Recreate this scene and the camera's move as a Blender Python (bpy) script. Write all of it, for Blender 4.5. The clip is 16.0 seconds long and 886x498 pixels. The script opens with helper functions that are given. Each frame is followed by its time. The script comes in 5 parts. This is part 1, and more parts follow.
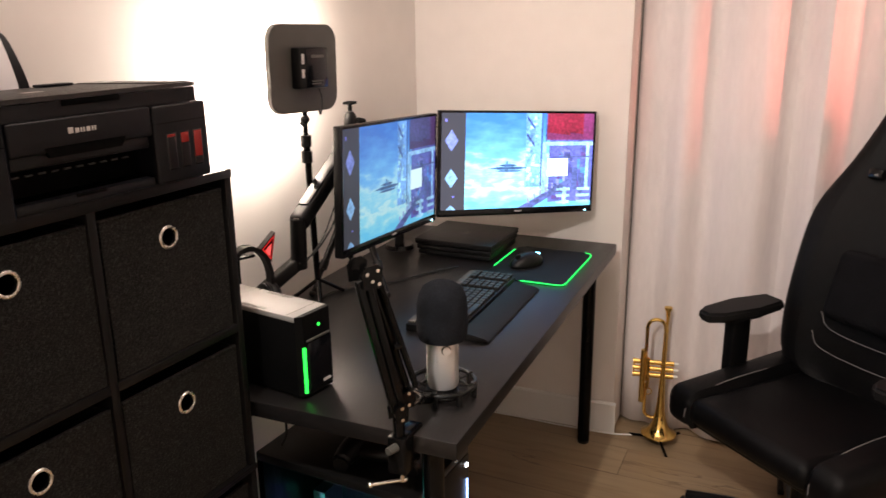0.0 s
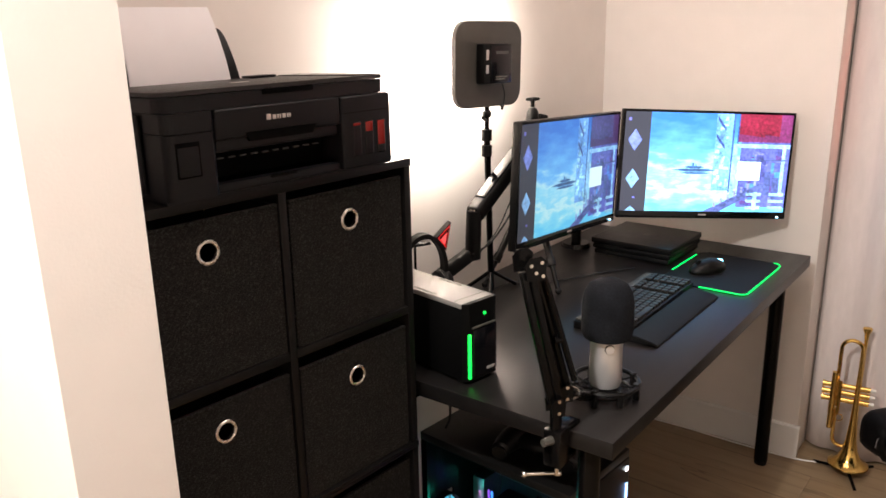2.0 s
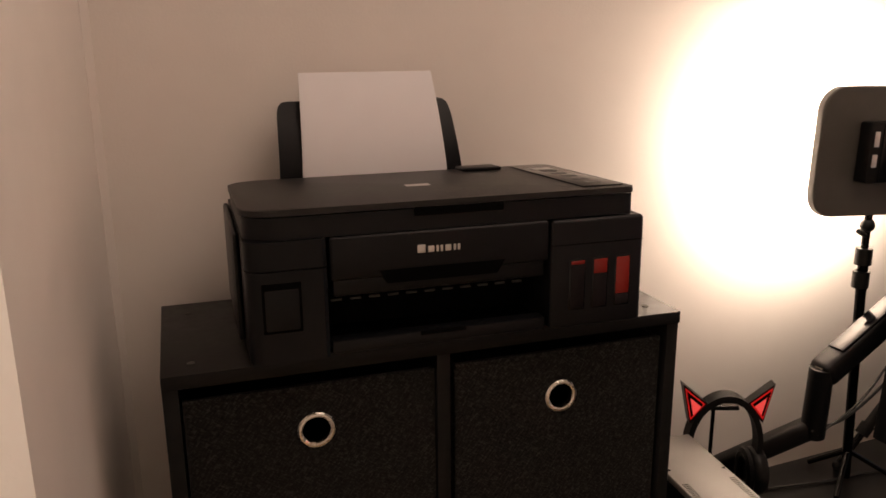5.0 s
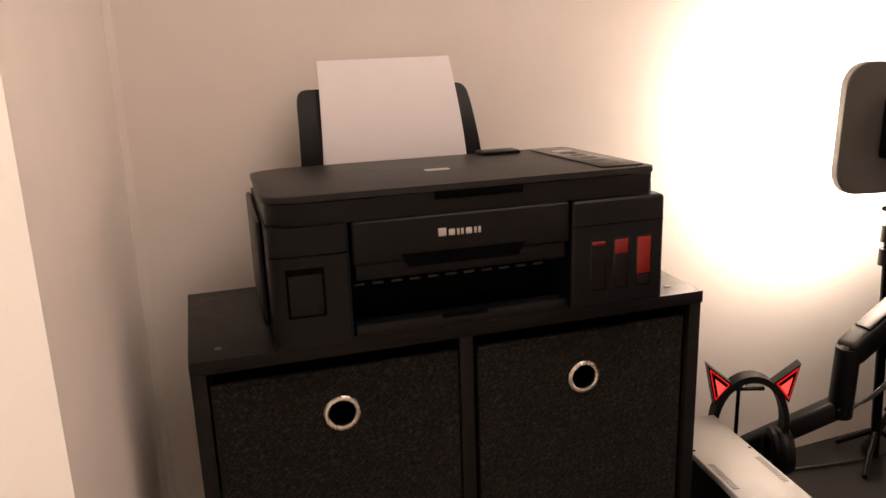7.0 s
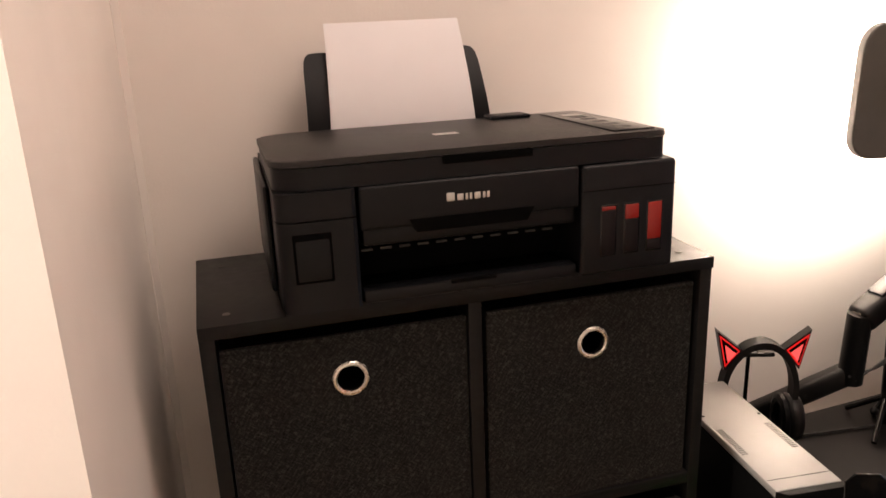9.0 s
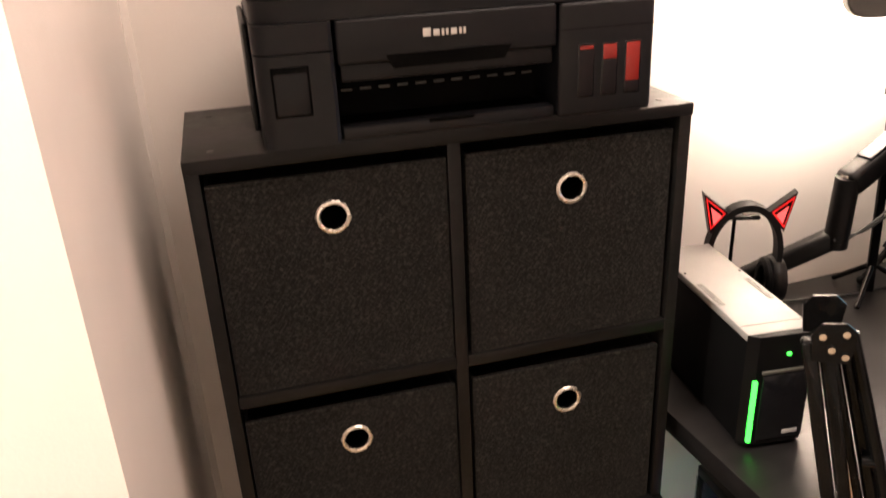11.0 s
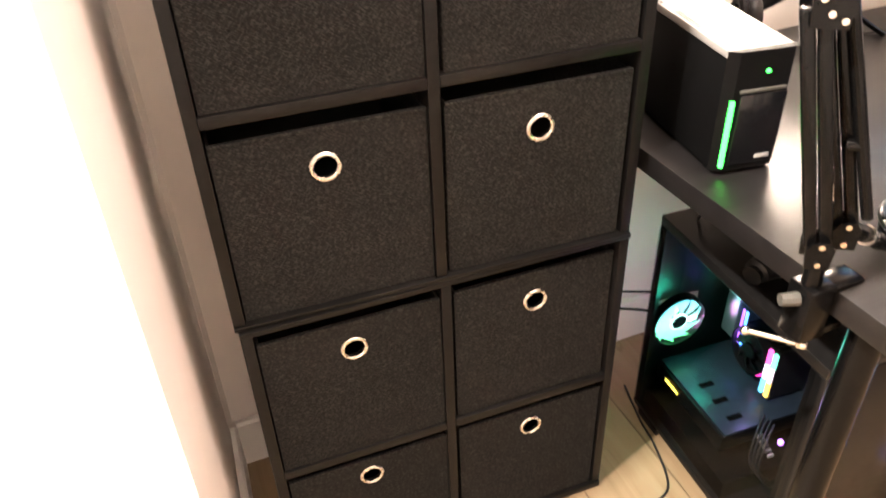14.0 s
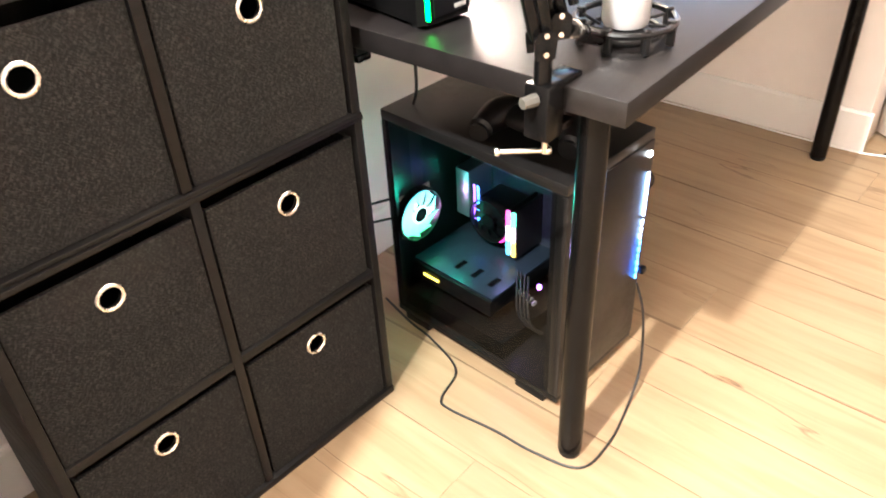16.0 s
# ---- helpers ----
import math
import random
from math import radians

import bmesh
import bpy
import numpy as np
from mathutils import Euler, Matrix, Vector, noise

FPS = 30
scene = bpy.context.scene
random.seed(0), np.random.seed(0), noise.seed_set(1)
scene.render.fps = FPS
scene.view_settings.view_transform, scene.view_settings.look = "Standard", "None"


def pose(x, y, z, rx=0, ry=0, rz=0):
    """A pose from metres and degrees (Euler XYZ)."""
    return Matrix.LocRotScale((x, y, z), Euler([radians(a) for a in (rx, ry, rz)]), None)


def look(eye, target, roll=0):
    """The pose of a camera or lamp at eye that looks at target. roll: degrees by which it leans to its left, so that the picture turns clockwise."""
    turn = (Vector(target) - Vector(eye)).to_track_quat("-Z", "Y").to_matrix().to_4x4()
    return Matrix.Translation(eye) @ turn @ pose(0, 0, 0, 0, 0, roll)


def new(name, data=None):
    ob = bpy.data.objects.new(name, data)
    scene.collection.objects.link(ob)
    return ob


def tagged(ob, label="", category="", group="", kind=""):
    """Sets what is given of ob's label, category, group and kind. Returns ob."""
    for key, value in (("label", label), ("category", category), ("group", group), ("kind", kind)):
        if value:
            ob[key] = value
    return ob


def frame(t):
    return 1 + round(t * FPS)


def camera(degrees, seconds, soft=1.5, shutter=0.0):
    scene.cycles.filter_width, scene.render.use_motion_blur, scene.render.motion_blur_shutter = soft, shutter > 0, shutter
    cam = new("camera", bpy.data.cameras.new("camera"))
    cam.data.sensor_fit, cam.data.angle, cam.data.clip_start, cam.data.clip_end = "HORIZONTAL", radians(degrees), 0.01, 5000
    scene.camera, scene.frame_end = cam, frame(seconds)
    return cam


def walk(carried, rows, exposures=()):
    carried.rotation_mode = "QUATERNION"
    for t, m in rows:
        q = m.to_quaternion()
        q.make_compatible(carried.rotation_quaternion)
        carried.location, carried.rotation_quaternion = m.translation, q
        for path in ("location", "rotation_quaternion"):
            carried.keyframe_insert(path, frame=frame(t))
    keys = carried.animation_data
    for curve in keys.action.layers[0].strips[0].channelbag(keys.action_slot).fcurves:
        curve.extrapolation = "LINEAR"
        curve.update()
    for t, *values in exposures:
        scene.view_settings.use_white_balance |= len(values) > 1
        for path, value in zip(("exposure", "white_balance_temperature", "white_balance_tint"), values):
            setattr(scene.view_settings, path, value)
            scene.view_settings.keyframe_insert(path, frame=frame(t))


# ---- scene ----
cam = camera(58.4, 16.0, shutter=0.5)
PATH = [
    (0, (-0.52, -0.946, 1.462), (1.22, -0.136, 0.898), -0.7),
    (0.5, (-0.512, -0.97, 1.458), (1.173, -0.052, 0.896), -1.0),
    (1, (-0.51, -0.986, 1.457), (1.101, 0.058, 0.897), -1.4),
    (1.5, (-0.518, -0.988, 1.455), (1.015, 0.166, 0.892), -1.2),
    (2, (-0.525, -0.986, 1.455), (0.971, 0.219, 0.897), -1.1),
    (2.5, (-0.497, -0.951, 1.462), (0.965, 0.305, 0.929), -1.1),
    (3, (-0.368, -0.882, 1.447), (0.997, 0.493, 0.951), -0.2),
    (3.5, (-0.206, -0.789, 1.473), (0.939, 0.778, 0.989), 0.3),
    (4, (-0.06, -0.773, 1.542), (0.803, 0.973, 1.083), 0.8),
    (4.5, (-0.007, -0.755, 1.52), (0.794, 1.02, 1.066), 0.8),
    (5, (-0.001, -0.751, 1.515), (0.701, 1.055, 1.02), -0.5),
    (7.5, (-0.002, -0.759, 1.509), (0.637, 1.061, 0.984), -2.1),
    (8, (0.001, -0.755, 1.508), (0.628, 1.067, 0.974), -2.2),
    (8.2, (0.0, -0.751, 1.508), (0.626, 1.07, 0.968), -2.3),
    (10.3, (0.003, -0.786, 1.477), (0.601, 0.994, 0.789), -2.0),
    (10.5, (-0.007, -0.797, 1.458), (0.603, 0.978, 0.766), -1.9),
    (11, (0.019, -0.81, 1.437), (0.566, 0.939, 0.636), -2.8),
    (11.5, (0.016, -0.816, 1.408), (0.567, 0.899, 0.537), -2.8),
    (12, (0.0, -0.811, 1.393), (0.575, 0.848, 0.435), -2.3),
    (12.5, (-0.007, -0.823, 1.371), (0.578, 0.807, 0.37), -2.0),
    (13, (0.002, -0.819, 1.361), (0.553, 0.761, 0.265), -0.9),
    (13.5, (-0.027, -0.832, 1.319), (0.55, 0.731, 0.213), -1.4),
    (14, (-0.023, -0.821, 1.297), (0.56, 0.692, 0.126), -2.4),
    (14.5, (-0.039, -0.821, 1.273), (0.692, 0.581, 0.048), -3.0),
    (15, (-0.07, -0.831, 1.225), (0.928, 0.417, 0.022), -3.3),
    (15.5, (-0.107, -0.837, 1.181), (1.012, 0.339, 0.013), -3.9),
    (16, (-0.137, -0.833, 1.147), (1.05, 0.257, -0.037), -3.1),
]
walk(cam, [(t, look(eye, target, roll)) for t, eye, target, roll in PATH],
     exposures=[(0.0, 0.45, 6450, 10.5), (2.0, 0.57, 6250, 8.5), (3.0, 0.50, 6470, 10.1), (3.6, 0.50, 6600, 11.0), (5.0, -0.34, 7380, 15.2), (7.5, 0.45, 6980, 13.4), (8.2, 0.50, 6900, 13.0), (10.5, 0.98, 6700, 12.5), (11.0, 1.25, 6780, 12.3), (11.5, 1.75, 6800, 12.1), (12.5, 2.30, 6800, 11.6), (13.5, 2.65, 6720, 11.2), (14.5, 2.65, 6500, 9.9), (16.0, 3.05, 6090, 6.5)])

# ---- light ----
world = bpy.data.worlds.new("world")
scene.world = world
world.use_nodes = True
world.node_tree.nodes["Background"].inputs[0].default_value = (1.0, 0.85, 0.7, 1)
world.node_tree.nodes["Background"].inputs[1].default_value = 0.05


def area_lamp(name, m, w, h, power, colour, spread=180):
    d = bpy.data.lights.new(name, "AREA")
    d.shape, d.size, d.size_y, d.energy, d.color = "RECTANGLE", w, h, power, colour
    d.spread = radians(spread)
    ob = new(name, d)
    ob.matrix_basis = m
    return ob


# the video light's own light, the small ceiling lamp of the passage, an added soft fill from above, an unseen red lamp
# added to redden the curtain
area_lamp("video_light_glow", look((1.128, 0.228, 1.344), (1.113, 0.6, 1.346)), 0.22, 0.17, 11.5, (1.0, 0.86, 0.74), 160)
area_lamp("passage_ceiling_light", look((-0.75, -0.43, 2.42), (-0.6, -0.43, 0)), 0.07, 0.07, 38.0, (1.0, 0.92, 0.84))
# added fill under the ceiling, brightens walls and tops; no fitting known there
area_lamp("room_ceiling_light", look((0.80, -0.50, 2.46), (0.80, -0.50, 0)), 1.10, 0.90, 10.5, (1.0, 0.82, 0.72))
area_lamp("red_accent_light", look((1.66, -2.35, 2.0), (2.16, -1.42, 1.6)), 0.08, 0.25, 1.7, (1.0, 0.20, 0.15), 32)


# ---- materials ----
def mat(name, colour, rough=0.5, metal=0.0, grain=0.0, scale=30.0, bump=0.0, bscale=200.0, coat=0.0, stretch=(1, 1, 1), emit=None, strength=0.0, spec=0.5, rvar=0.0):
    m = bpy.data.materials.new(name)
    m.use_nodes = True
    nt = m.node_tree
    b = nt.nodes["Principled BSDF"]
    b.inputs["Base Color"].default_value = (*colour, 1)
    b.inputs["Roughness"].default_value = rough
    b.inputs["Metallic"].default_value = metal
    b.inputs["Specular IOR Level"].default_value = spec
    b.inputs["Coat Weight"].default_value = coat
    b.inputs["Coat Roughness"].default_value = 0.15
    if emit:
        b.inputs["Emission Color"].default_value = (*emit, 1)
        b.inputs["Emission Strength"].default_value = strength
    if grain or bump or rvar:
        tc = nt.nodes.new("ShaderNodeTexCoord")
        mp = nt.nodes.new("ShaderNodeMapping")
        mp.inputs["Scale"].default_value = stretch
        nt.links.new(tc.outputs["Object"], mp.inputs["Vector"])
    if grain or rvar:
        n1 = nt.nodes.new("ShaderNodeTexNoise")
        n1.inputs["Scale"].default_value, n1.inputs["Detail"].default_value = scale, 6
        n2 = nt.nodes.new("ShaderNodeTexNoise")
        n2.inputs["Scale"].default_value, n2.inputs["Detail"].default_value = scale / 9, 3
        add = nt.nodes.new("ShaderNodeMath")
        add.operation = "MULTIPLY"
        for n in (n1, n2):
            nt.links.new(mp.outputs[0], n.inputs["Vector"])
        nt.links.new(n1.outputs[0], add.inputs[0])
        nt.links.new(n2.outputs[0], add.inputs[1])
    if grain:
        r = nt.nodes.new("ShaderNodeMapRange")
        r.inputs[1].default_value, r.inputs[2].default_value = 0.1, 0.42
        r.inputs[3].default_value, r.inputs[4].default_value = 1 - grain, 1 + grain
        nt.links.new(add.outputs[0], r.inputs[0])
        v = nt.nodes.new("ShaderNodeVectorMath")
        v.operation = "SCALE"
        v.inputs[0].default_value = colour
        nt.links.new(r.outputs[0], v.inputs["Scale"])
        nt.links.new(v.outputs[0], b.inputs["Base Color"])
    if rvar:
        r2 = nt.nodes.new("ShaderNodeMapRange")
        r2.inputs[1].default_value, r2.inputs[2].default_value = 0.1, 0.42
        r2.inputs[3].default_value, r2.inputs[4].default_value = rough - rvar, rough + rvar
        nt.links.new(add.outputs[0], r2.inputs[0])
        nt.links.new(r2.outputs[0], b.inputs["Roughness"])
    if bump:
        nb = nt.nodes.new("ShaderNodeTexNoise")
        nb.inputs["Scale"].default_value, nb.inputs["Detail"].default_value = bscale, 4
        nt.links.new(mp.outputs[0], nb.inputs["Vector"])
        bp = nt.nodes.new("ShaderNodeBump")
        bp.inputs["Strength"].default_value, bp.inputs["Distance"].default_value = bump, 0.002
        nt.links.new(nb.outputs[0], bp.inputs["Height"])
        nt.links.new(bp.outputs[0], b.inputs["Normal"])
    return m


def glow(name, colour, strength):
    return mat(name, (0.02, 0.02, 0.02), 0.4, emit=colour, strength=strength)


WALL = mat("wall_paint", (0.79, 0.735, 0.69), 0.62, grain=0.025, scale=14, bump=0.12, bscale=260)
TRIM = mat("white_trim_paint", (0.82, 0.80, 0.77), 0.35, grain=0.02, scale=10)
CEIL = mat("ceiling_paint", (0.82, 0.80, 0.78), 0.8, grain=0.02, scale=10)
LAMINATE = mat("black_wood_laminate", (0.0064, 0.0060, 0.0058), 0.42, spec=0.17, grain=0.35, scale=60, bump=0.10, bscale=90, stretch=(1, 1, 8), rvar=0.06)
FELT = mat("charcoal_felt", (0.0190, 0.0185, 0.0177), 0.95, bump=0.5, bscale=420, spec=0.05)
fnt = FELT.node_tree
ftc = fnt.nodes.new("ShaderNodeTexCoord")
fsum = None
# short fibres lying two ways, over a soft mottle
for rot, stretch, size in ((38, 0.30, 430), (-55, 0.32, 520), (0, 1.0, 34)):
    fm = fnt.nodes.new("ShaderNodeMapping")
    fm.vector_type = "TEXTURE"
    fm.inputs["Rotation"].default_value = (0, radians(rot), 0)
    fm.inputs["Scale"].default_value = (1, 1, 1 / stretch)
    fn = fnt.nodes.new("ShaderNodeTexNoise")
    fn.inputs["Scale"].default_value, fn.inputs["Detail"].default_value = size, 2
    fnt.links.new(ftc.outputs["Object"], fm.inputs["Vector"])
    fnt.links.new(fm.outputs[0], fn.inputs["Vector"])
    if fsum is None:
        fsum = fn
    else:
        fa = fnt.nodes.new("ShaderNodeMath")
        fa.operation = "MULTIPLY_ADD"
        fa.inputs[1].default_value = 1.0 if rot else 0.25
        fnt.links.new(fn.outputs[0], fa.inputs[0])
        fnt.links.new(fsum.outputs[0], fa.inputs[2])
        fsum = fa
framp = fnt.nodes.new("ShaderNodeValToRGB")
fe = framp.color_ramp.elements
fe[0].position, fe[0].color = 0.39, (0.0076, 0.0075, 0.0071, 1)
fe[1].position, fe[1].color = 0.72, (0.0370, 0.0363, 0.0345, 1)
fhalf = fnt.nodes.new("ShaderNodeMath")
fhalf.operation = "DIVIDE"
fhalf.inputs[1].default_value = 2.0
fnt.links.new(fsum.outputs[0], fhalf.inputs[0])
fmid = fe.new(0.56)
fmid.color = (0.0152, 0.0149, 0.0143, 1)
fnt.links.new(fhalf.outputs[0], framp.inputs[0])
fnt.links.new(framp.outputs[0], fnt.nodes["Principled BSDF"].inputs["Base Color"])
FELT_IN = mat("felt_inside", (0.012, 0.011, 0.010), 0.95, grain=0.3, scale=90, spec=0.1)
CHROME = mat("brushed_nickel", (0.78, 0.74, 0.68), 0.28, 1.0, rvar=0.08, scale=120)
DESKTOP = mat("black_ash_desktop", (0.0078, 0.0070, 0.0070), 0.36, spec=0.28, grain=0.35, scale=26, bump=0.012, bscale=60, stretch=(1.2, 12, 12), rvar=0.03)
BLACKM = mat("black_painted_steel", (0.0034, 0.0032, 0.0032), 0.2, 0.0, spec=0.13, grain=0.2, scale=50, rvar=0.06)
PLASTIC = mat("matt_black_plastic", (0.0040, 0.0039, 0.0041), 0.38, spec=0.22, grain=0.2, scale=60, bump=0.15, bscale=900)
PLASTIC_G = mat("gloss_black_plastic", (0.004, 0.004, 0.005), 0.14, spec=0.3, rvar=0.04, scale=30)
PRINTER_M = mat("printer_plastic", (0.0052, 0.0054, 0.0066), 0.34, grain=0.15, scale=50, bump=0.2, bscale=1100, spec=0.2)
PRINTER_T = mat("printer_lid_plastic", (0.0120, 0.0106, 0.0102), 0.42, spec=0.35, grain=0.2, scale=80, bump=0.35, bscale=700)
# near-black for plain black parts and for shade put into hollows by colour
DARK = mat("black_and_recess_shade", (0.0015, 0.0015, 0.0015), 0.8, spec=0.04)
SILVER = mat("silver_print", (0.62, 0.60, 0.58), 0.35, 0.6)
PAPER = mat("white_paper", (0.80, 0.78, 0.80), 0.75, grain=0.015, scale=20)
MATTE = mat("matt_black_cover", (0.0024, 0.0024, 0.0025), 0.6, grain=0.15, scale=60, bump=0.15, bscale=900, spec=0.07)
RUBBER = mat("black_rubber", (0.0050, 0.0048, 0.0049), 0.6, spec=0.2, grain=0.2, scale=60)
CABLE = mat("black_cable", (0.008, 0.008, 0.008), 0.5)
STEEL = mat("bright_screw_steel", (0.75, 0.70, 0.64), 0.22, 1.0)
LEATHER = mat("black_leatherette", (0.0024, 0.0023, 0.0026), 0.45, spec=0.12, grain=0.3, scale=40, bump=0.45, bscale=330)
STITCH = mat("grey_thread", (0.16, 0.15, 0.15), 0.8)
FOAM = mat("black_foam", (0.010, 0.011, 0.014), 0.95, grain=0.4, scale=260, bump=0.9, bscale=520, spec=0.1)
BRASS = mat("lacquered_brass", (0.83, 0.56, 0.17), 0.16, 1.0, rvar=0.06, scale=40)
# grey base colour holds the lamp's shine on a black satin top
UPS_TOP = mat("lamp_paled_cover", (0.23, 0.22, 0.21), 0.46, grain=0.06, scale=25, bump=0.1, bscale=800)
RED_GAUGE = mat("red_lit_gauge", (0.20, 0.010, 0.007), 0.25)
GREY_M = mat("grey_back_cover", (0.060, 0.057, 0.050), 0.5, grain=0.12, scale=30, bump=0.2, bscale=600)
CURTAIN = mat("white_curtain_cloth", (0.76, 0.70, 0.69), 0.85, grain=0.05, scale=60, bump=0.25, bscale=500, stretch=(1, 1, 0.25))


def wood_floor():
    m = bpy.data.materials.new("oak_laminate")
    m.use_nodes = True
    nt = m.node_tree
    b = nt.nodes["Principled BSDF"]
    tc = nt.nodes.new("ShaderNodeTexCoord")
    info = nt.nodes.new("ShaderNodeObjectInfo")
    off = nt.nodes.new("ShaderNodeVectorMath")
    off.operation = "SCALE"
    off.inputs[0].default_value = (7, 13, 3)
    nt.links.new(info.outputs["Random"], off.inputs["Scale"])
    add = nt.nodes.new("ShaderNodeVectorMath")
    nt.links.new(tc.outputs["Object"], add.inputs[0])
    nt.links.new(off.outputs[0], add.inputs[1])
    mp = nt.nodes.new("ShaderNodeMapping")
    mp.inputs["Scale"].default_value = (1, 0.09, 1)
    nt.links.new(add.outputs[0], mp.inputs[0])
    grain = nt.nodes.new("ShaderNodeTexNoise")
    grain.inputs["Scale"].default_value, grain.inputs["Detail"].default_value, grain.inputs["Distortion"].default_value = 34, 8, 0.6
    nt.links.new(mp.outputs[0], grain.inputs["Vector"])
    mp2 = nt.nodes.new("ShaderNodeMapping")
    mp2.inputs["Scale"].default_value = (1, 0.16, 1)
    nt.links.new(add.outputs[0], mp2.inputs[0])
    cloud = nt.nodes.new("ShaderNodeTexNoise")
    cloud.inputs["Scale"].default_value, cloud.inputs["Detail"].default_value = 9, 3
    nt.links.new(mp2.outputs[0], cloud.inputs["Vector"])
    ramp = nt.nodes.new("ShaderNodeValToRGB")
    e = ramp.color_ramp.elements
    e[0].position, e[0].color = 0.25, (0.250, 0.168, 0.090, 1)
    e[1].position, e[1].color = 0.70, (0.345, 0.250, 0.150, 1)
    mid = e.new(0.45)
    mid.color = (0.308, 0.215, 0.124, 1)
    nt.links.new(grain.outputs[0], ramp.inputs[0])
    # dark cracks and knots
    mp3 = nt.nodes.new("ShaderNodeMapping")
    mp3.inputs["Scale"].default_value = (1, 0.12, 1)
    nt.links.new(add.outputs[0], mp3.inputs[0])
    crack = nt.nodes.new("ShaderNodeTexNoise")
    crack.inputs["Scale"].default_value, crack.inputs["Detail"].default_value = 7, 5
    nt.links.new(mp3.outputs[0], crack.inputs["Vector"])
    sub = nt.nodes.new("ShaderNodeMath")
    sub.operation = "SUBTRACT"
    sub.inputs[1].default_value = 0.5
    nt.links.new(crack.outputs[0], sub.inputs[0])
    ab = nt.nodes.new("ShaderNodeMath")
    ab.operation = "ABSOLUTE"
    nt.links.new(sub.outputs[0], ab.inputs[0])
    line = nt.nodes.new("ShaderNodeMapRange")
    line.inputs[1].default_value, line.inputs[2].default_value, line.inputs[3].default_value, line.inputs[4].default_value = 0.0, 0.0075, 1.0, 0.0
    nt.links.new(ab.outputs[0], line.inputs[0])
    where = nt.nodes.new("ShaderNodeMapRange")
    where.inputs[1].default_value, where.inputs[2].default_value = 0.47, 0.62
    nt.links.new(cloud.outputs[0], where.inputs[0])
    cr = nt.nodes.new("ShaderNodeMath")
    cr.operation = "MULTIPLY"
    nt.links.new(line.outputs[0], cr.inputs[0])
    nt.links.new(where.outputs[0], cr.inputs[1])
    # ragged seams: darker where the wandering edge noise bites into the plank
    sx = nt.nodes.new("ShaderNodeSeparateXYZ")
    nt.links.new(tc.outputs["Object"], sx.inputs[0])
    ax = nt.nodes.new("ShaderNodeMath")
    ax.operation = "ABSOLUTE"
    nt.links.new(sx.outputs["X"], ax.inputs[0])
    bite = nt.nodes.new("ShaderNodeTexNoise")
    bite.inputs["Scale"].default_value, bite.inputs["Detail"].default_value = 11, 5
    nt.links.new(mp2.outputs[0], bite.inputs["Vector"])
    reach = nt.nodes.new("ShaderNodeMapRange")
    reach.inputs[1].default_value, reach.inputs[2].default_value = 0.46, 0.74
    reach.inputs[3].default_value, reach.inputs[4].default_value = 0.0884, 0.0800
    nt.links.new(bite.outputs[0], reach.inputs[0])
    over = nt.nodes.new("ShaderNodeMath")
    over.operation = "SUBTRACT"
    nt.links.new(ax.outputs[0], over.inputs[0])
    nt.links.new(reach.outputs[0], over.inputs[1])
    rag = nt.nodes.new("ShaderNodeMapRange")
    rag.inputs[1].default_value, rag.inputs[2].default_value, rag.inputs[4].default_value = 0.0, 0.0018, 0.6
    nt.links.new(over.outputs[0], rag.inputs[0])
    both = nt.nodes.new("ShaderNodeMath")
    both.operation = "MAXIMUM"
    nt.links.new(cr.outputs[0], both.inputs[0])
    nt.links.new(rag.outputs[0], both.inputs[1])
    mix = nt.nodes.new("ShaderNodeMix")
    mix.data_type = "RGBA"
    nt.links.new(both.outputs[0], mix.inputs["Factor"])
    nt.links.new(ramp.outputs[0], mix.inputs["A"])
    mix.inputs["B"].default_value = (0.12, 0.070, 0.035, 1)
    tone = nt.nodes.new("ShaderNodeMapRange")
    tone.inputs[3].default_value, tone.inputs[4].default_value = 0.66, 1.06
    nt.links.new(cloud.outputs[0], tone.inputs[0])
    sc = nt.nodes.new("ShaderNodeVectorMath")
    sc.operation = "SCALE"
    nt.links.new(mix.outputs["Result"], sc.inputs[0])
    nt.links.new(tone.outputs[0], sc.inputs["Scale"])
    nt.links.new(sc.outputs[0], b.inputs["Base Color"])
    b.inputs["Roughness"].default_value = 0.42
    bp = nt.nodes.new("ShaderNodeBump")
    bp.inputs["Strength"].default_value, bp.inputs["Distance"].default_value = 0.15, 0.001
    nt.links.new(grain.outputs[0], bp.inputs["Height"])
    nt.links.new(bp.outputs[0], b.inputs["Normal"])
    return m


OAK = wood_floor()


# ---- mesh helpers ----
def box(bm, x0, x1, y0, y1, z0, z1, bevel=0.0, seg=2, m=None):
    r = bmesh.ops.create_cube(bm, size=1)
    vs = r["verts"]
    mm = Matrix.Translation(((x0 + x1) / 2, (y0 + y1) / 2, (z0 + z1) / 2)) @ Matrix.Diagonal((x1 - x0, y1 - y0, z1 - z0, 1))
    bmesh.ops.transform(bm, matrix=mm, verts=vs)
    if bevel:
        es = list({e for v in vs for e in v.link_edges})
        out = bmesh.ops.bevel(bm, geom=es, offset=bevel, segments=seg, profile=0.5, affect="EDGES", clamp_overlap=True)
        vs = list({v for f in out["faces"] for v in f.verts} | {v for v in vs if v.is_valid})
    if m is not None:
        bmesh.ops.transform(bm, matrix=m, verts=vs)
    return vs


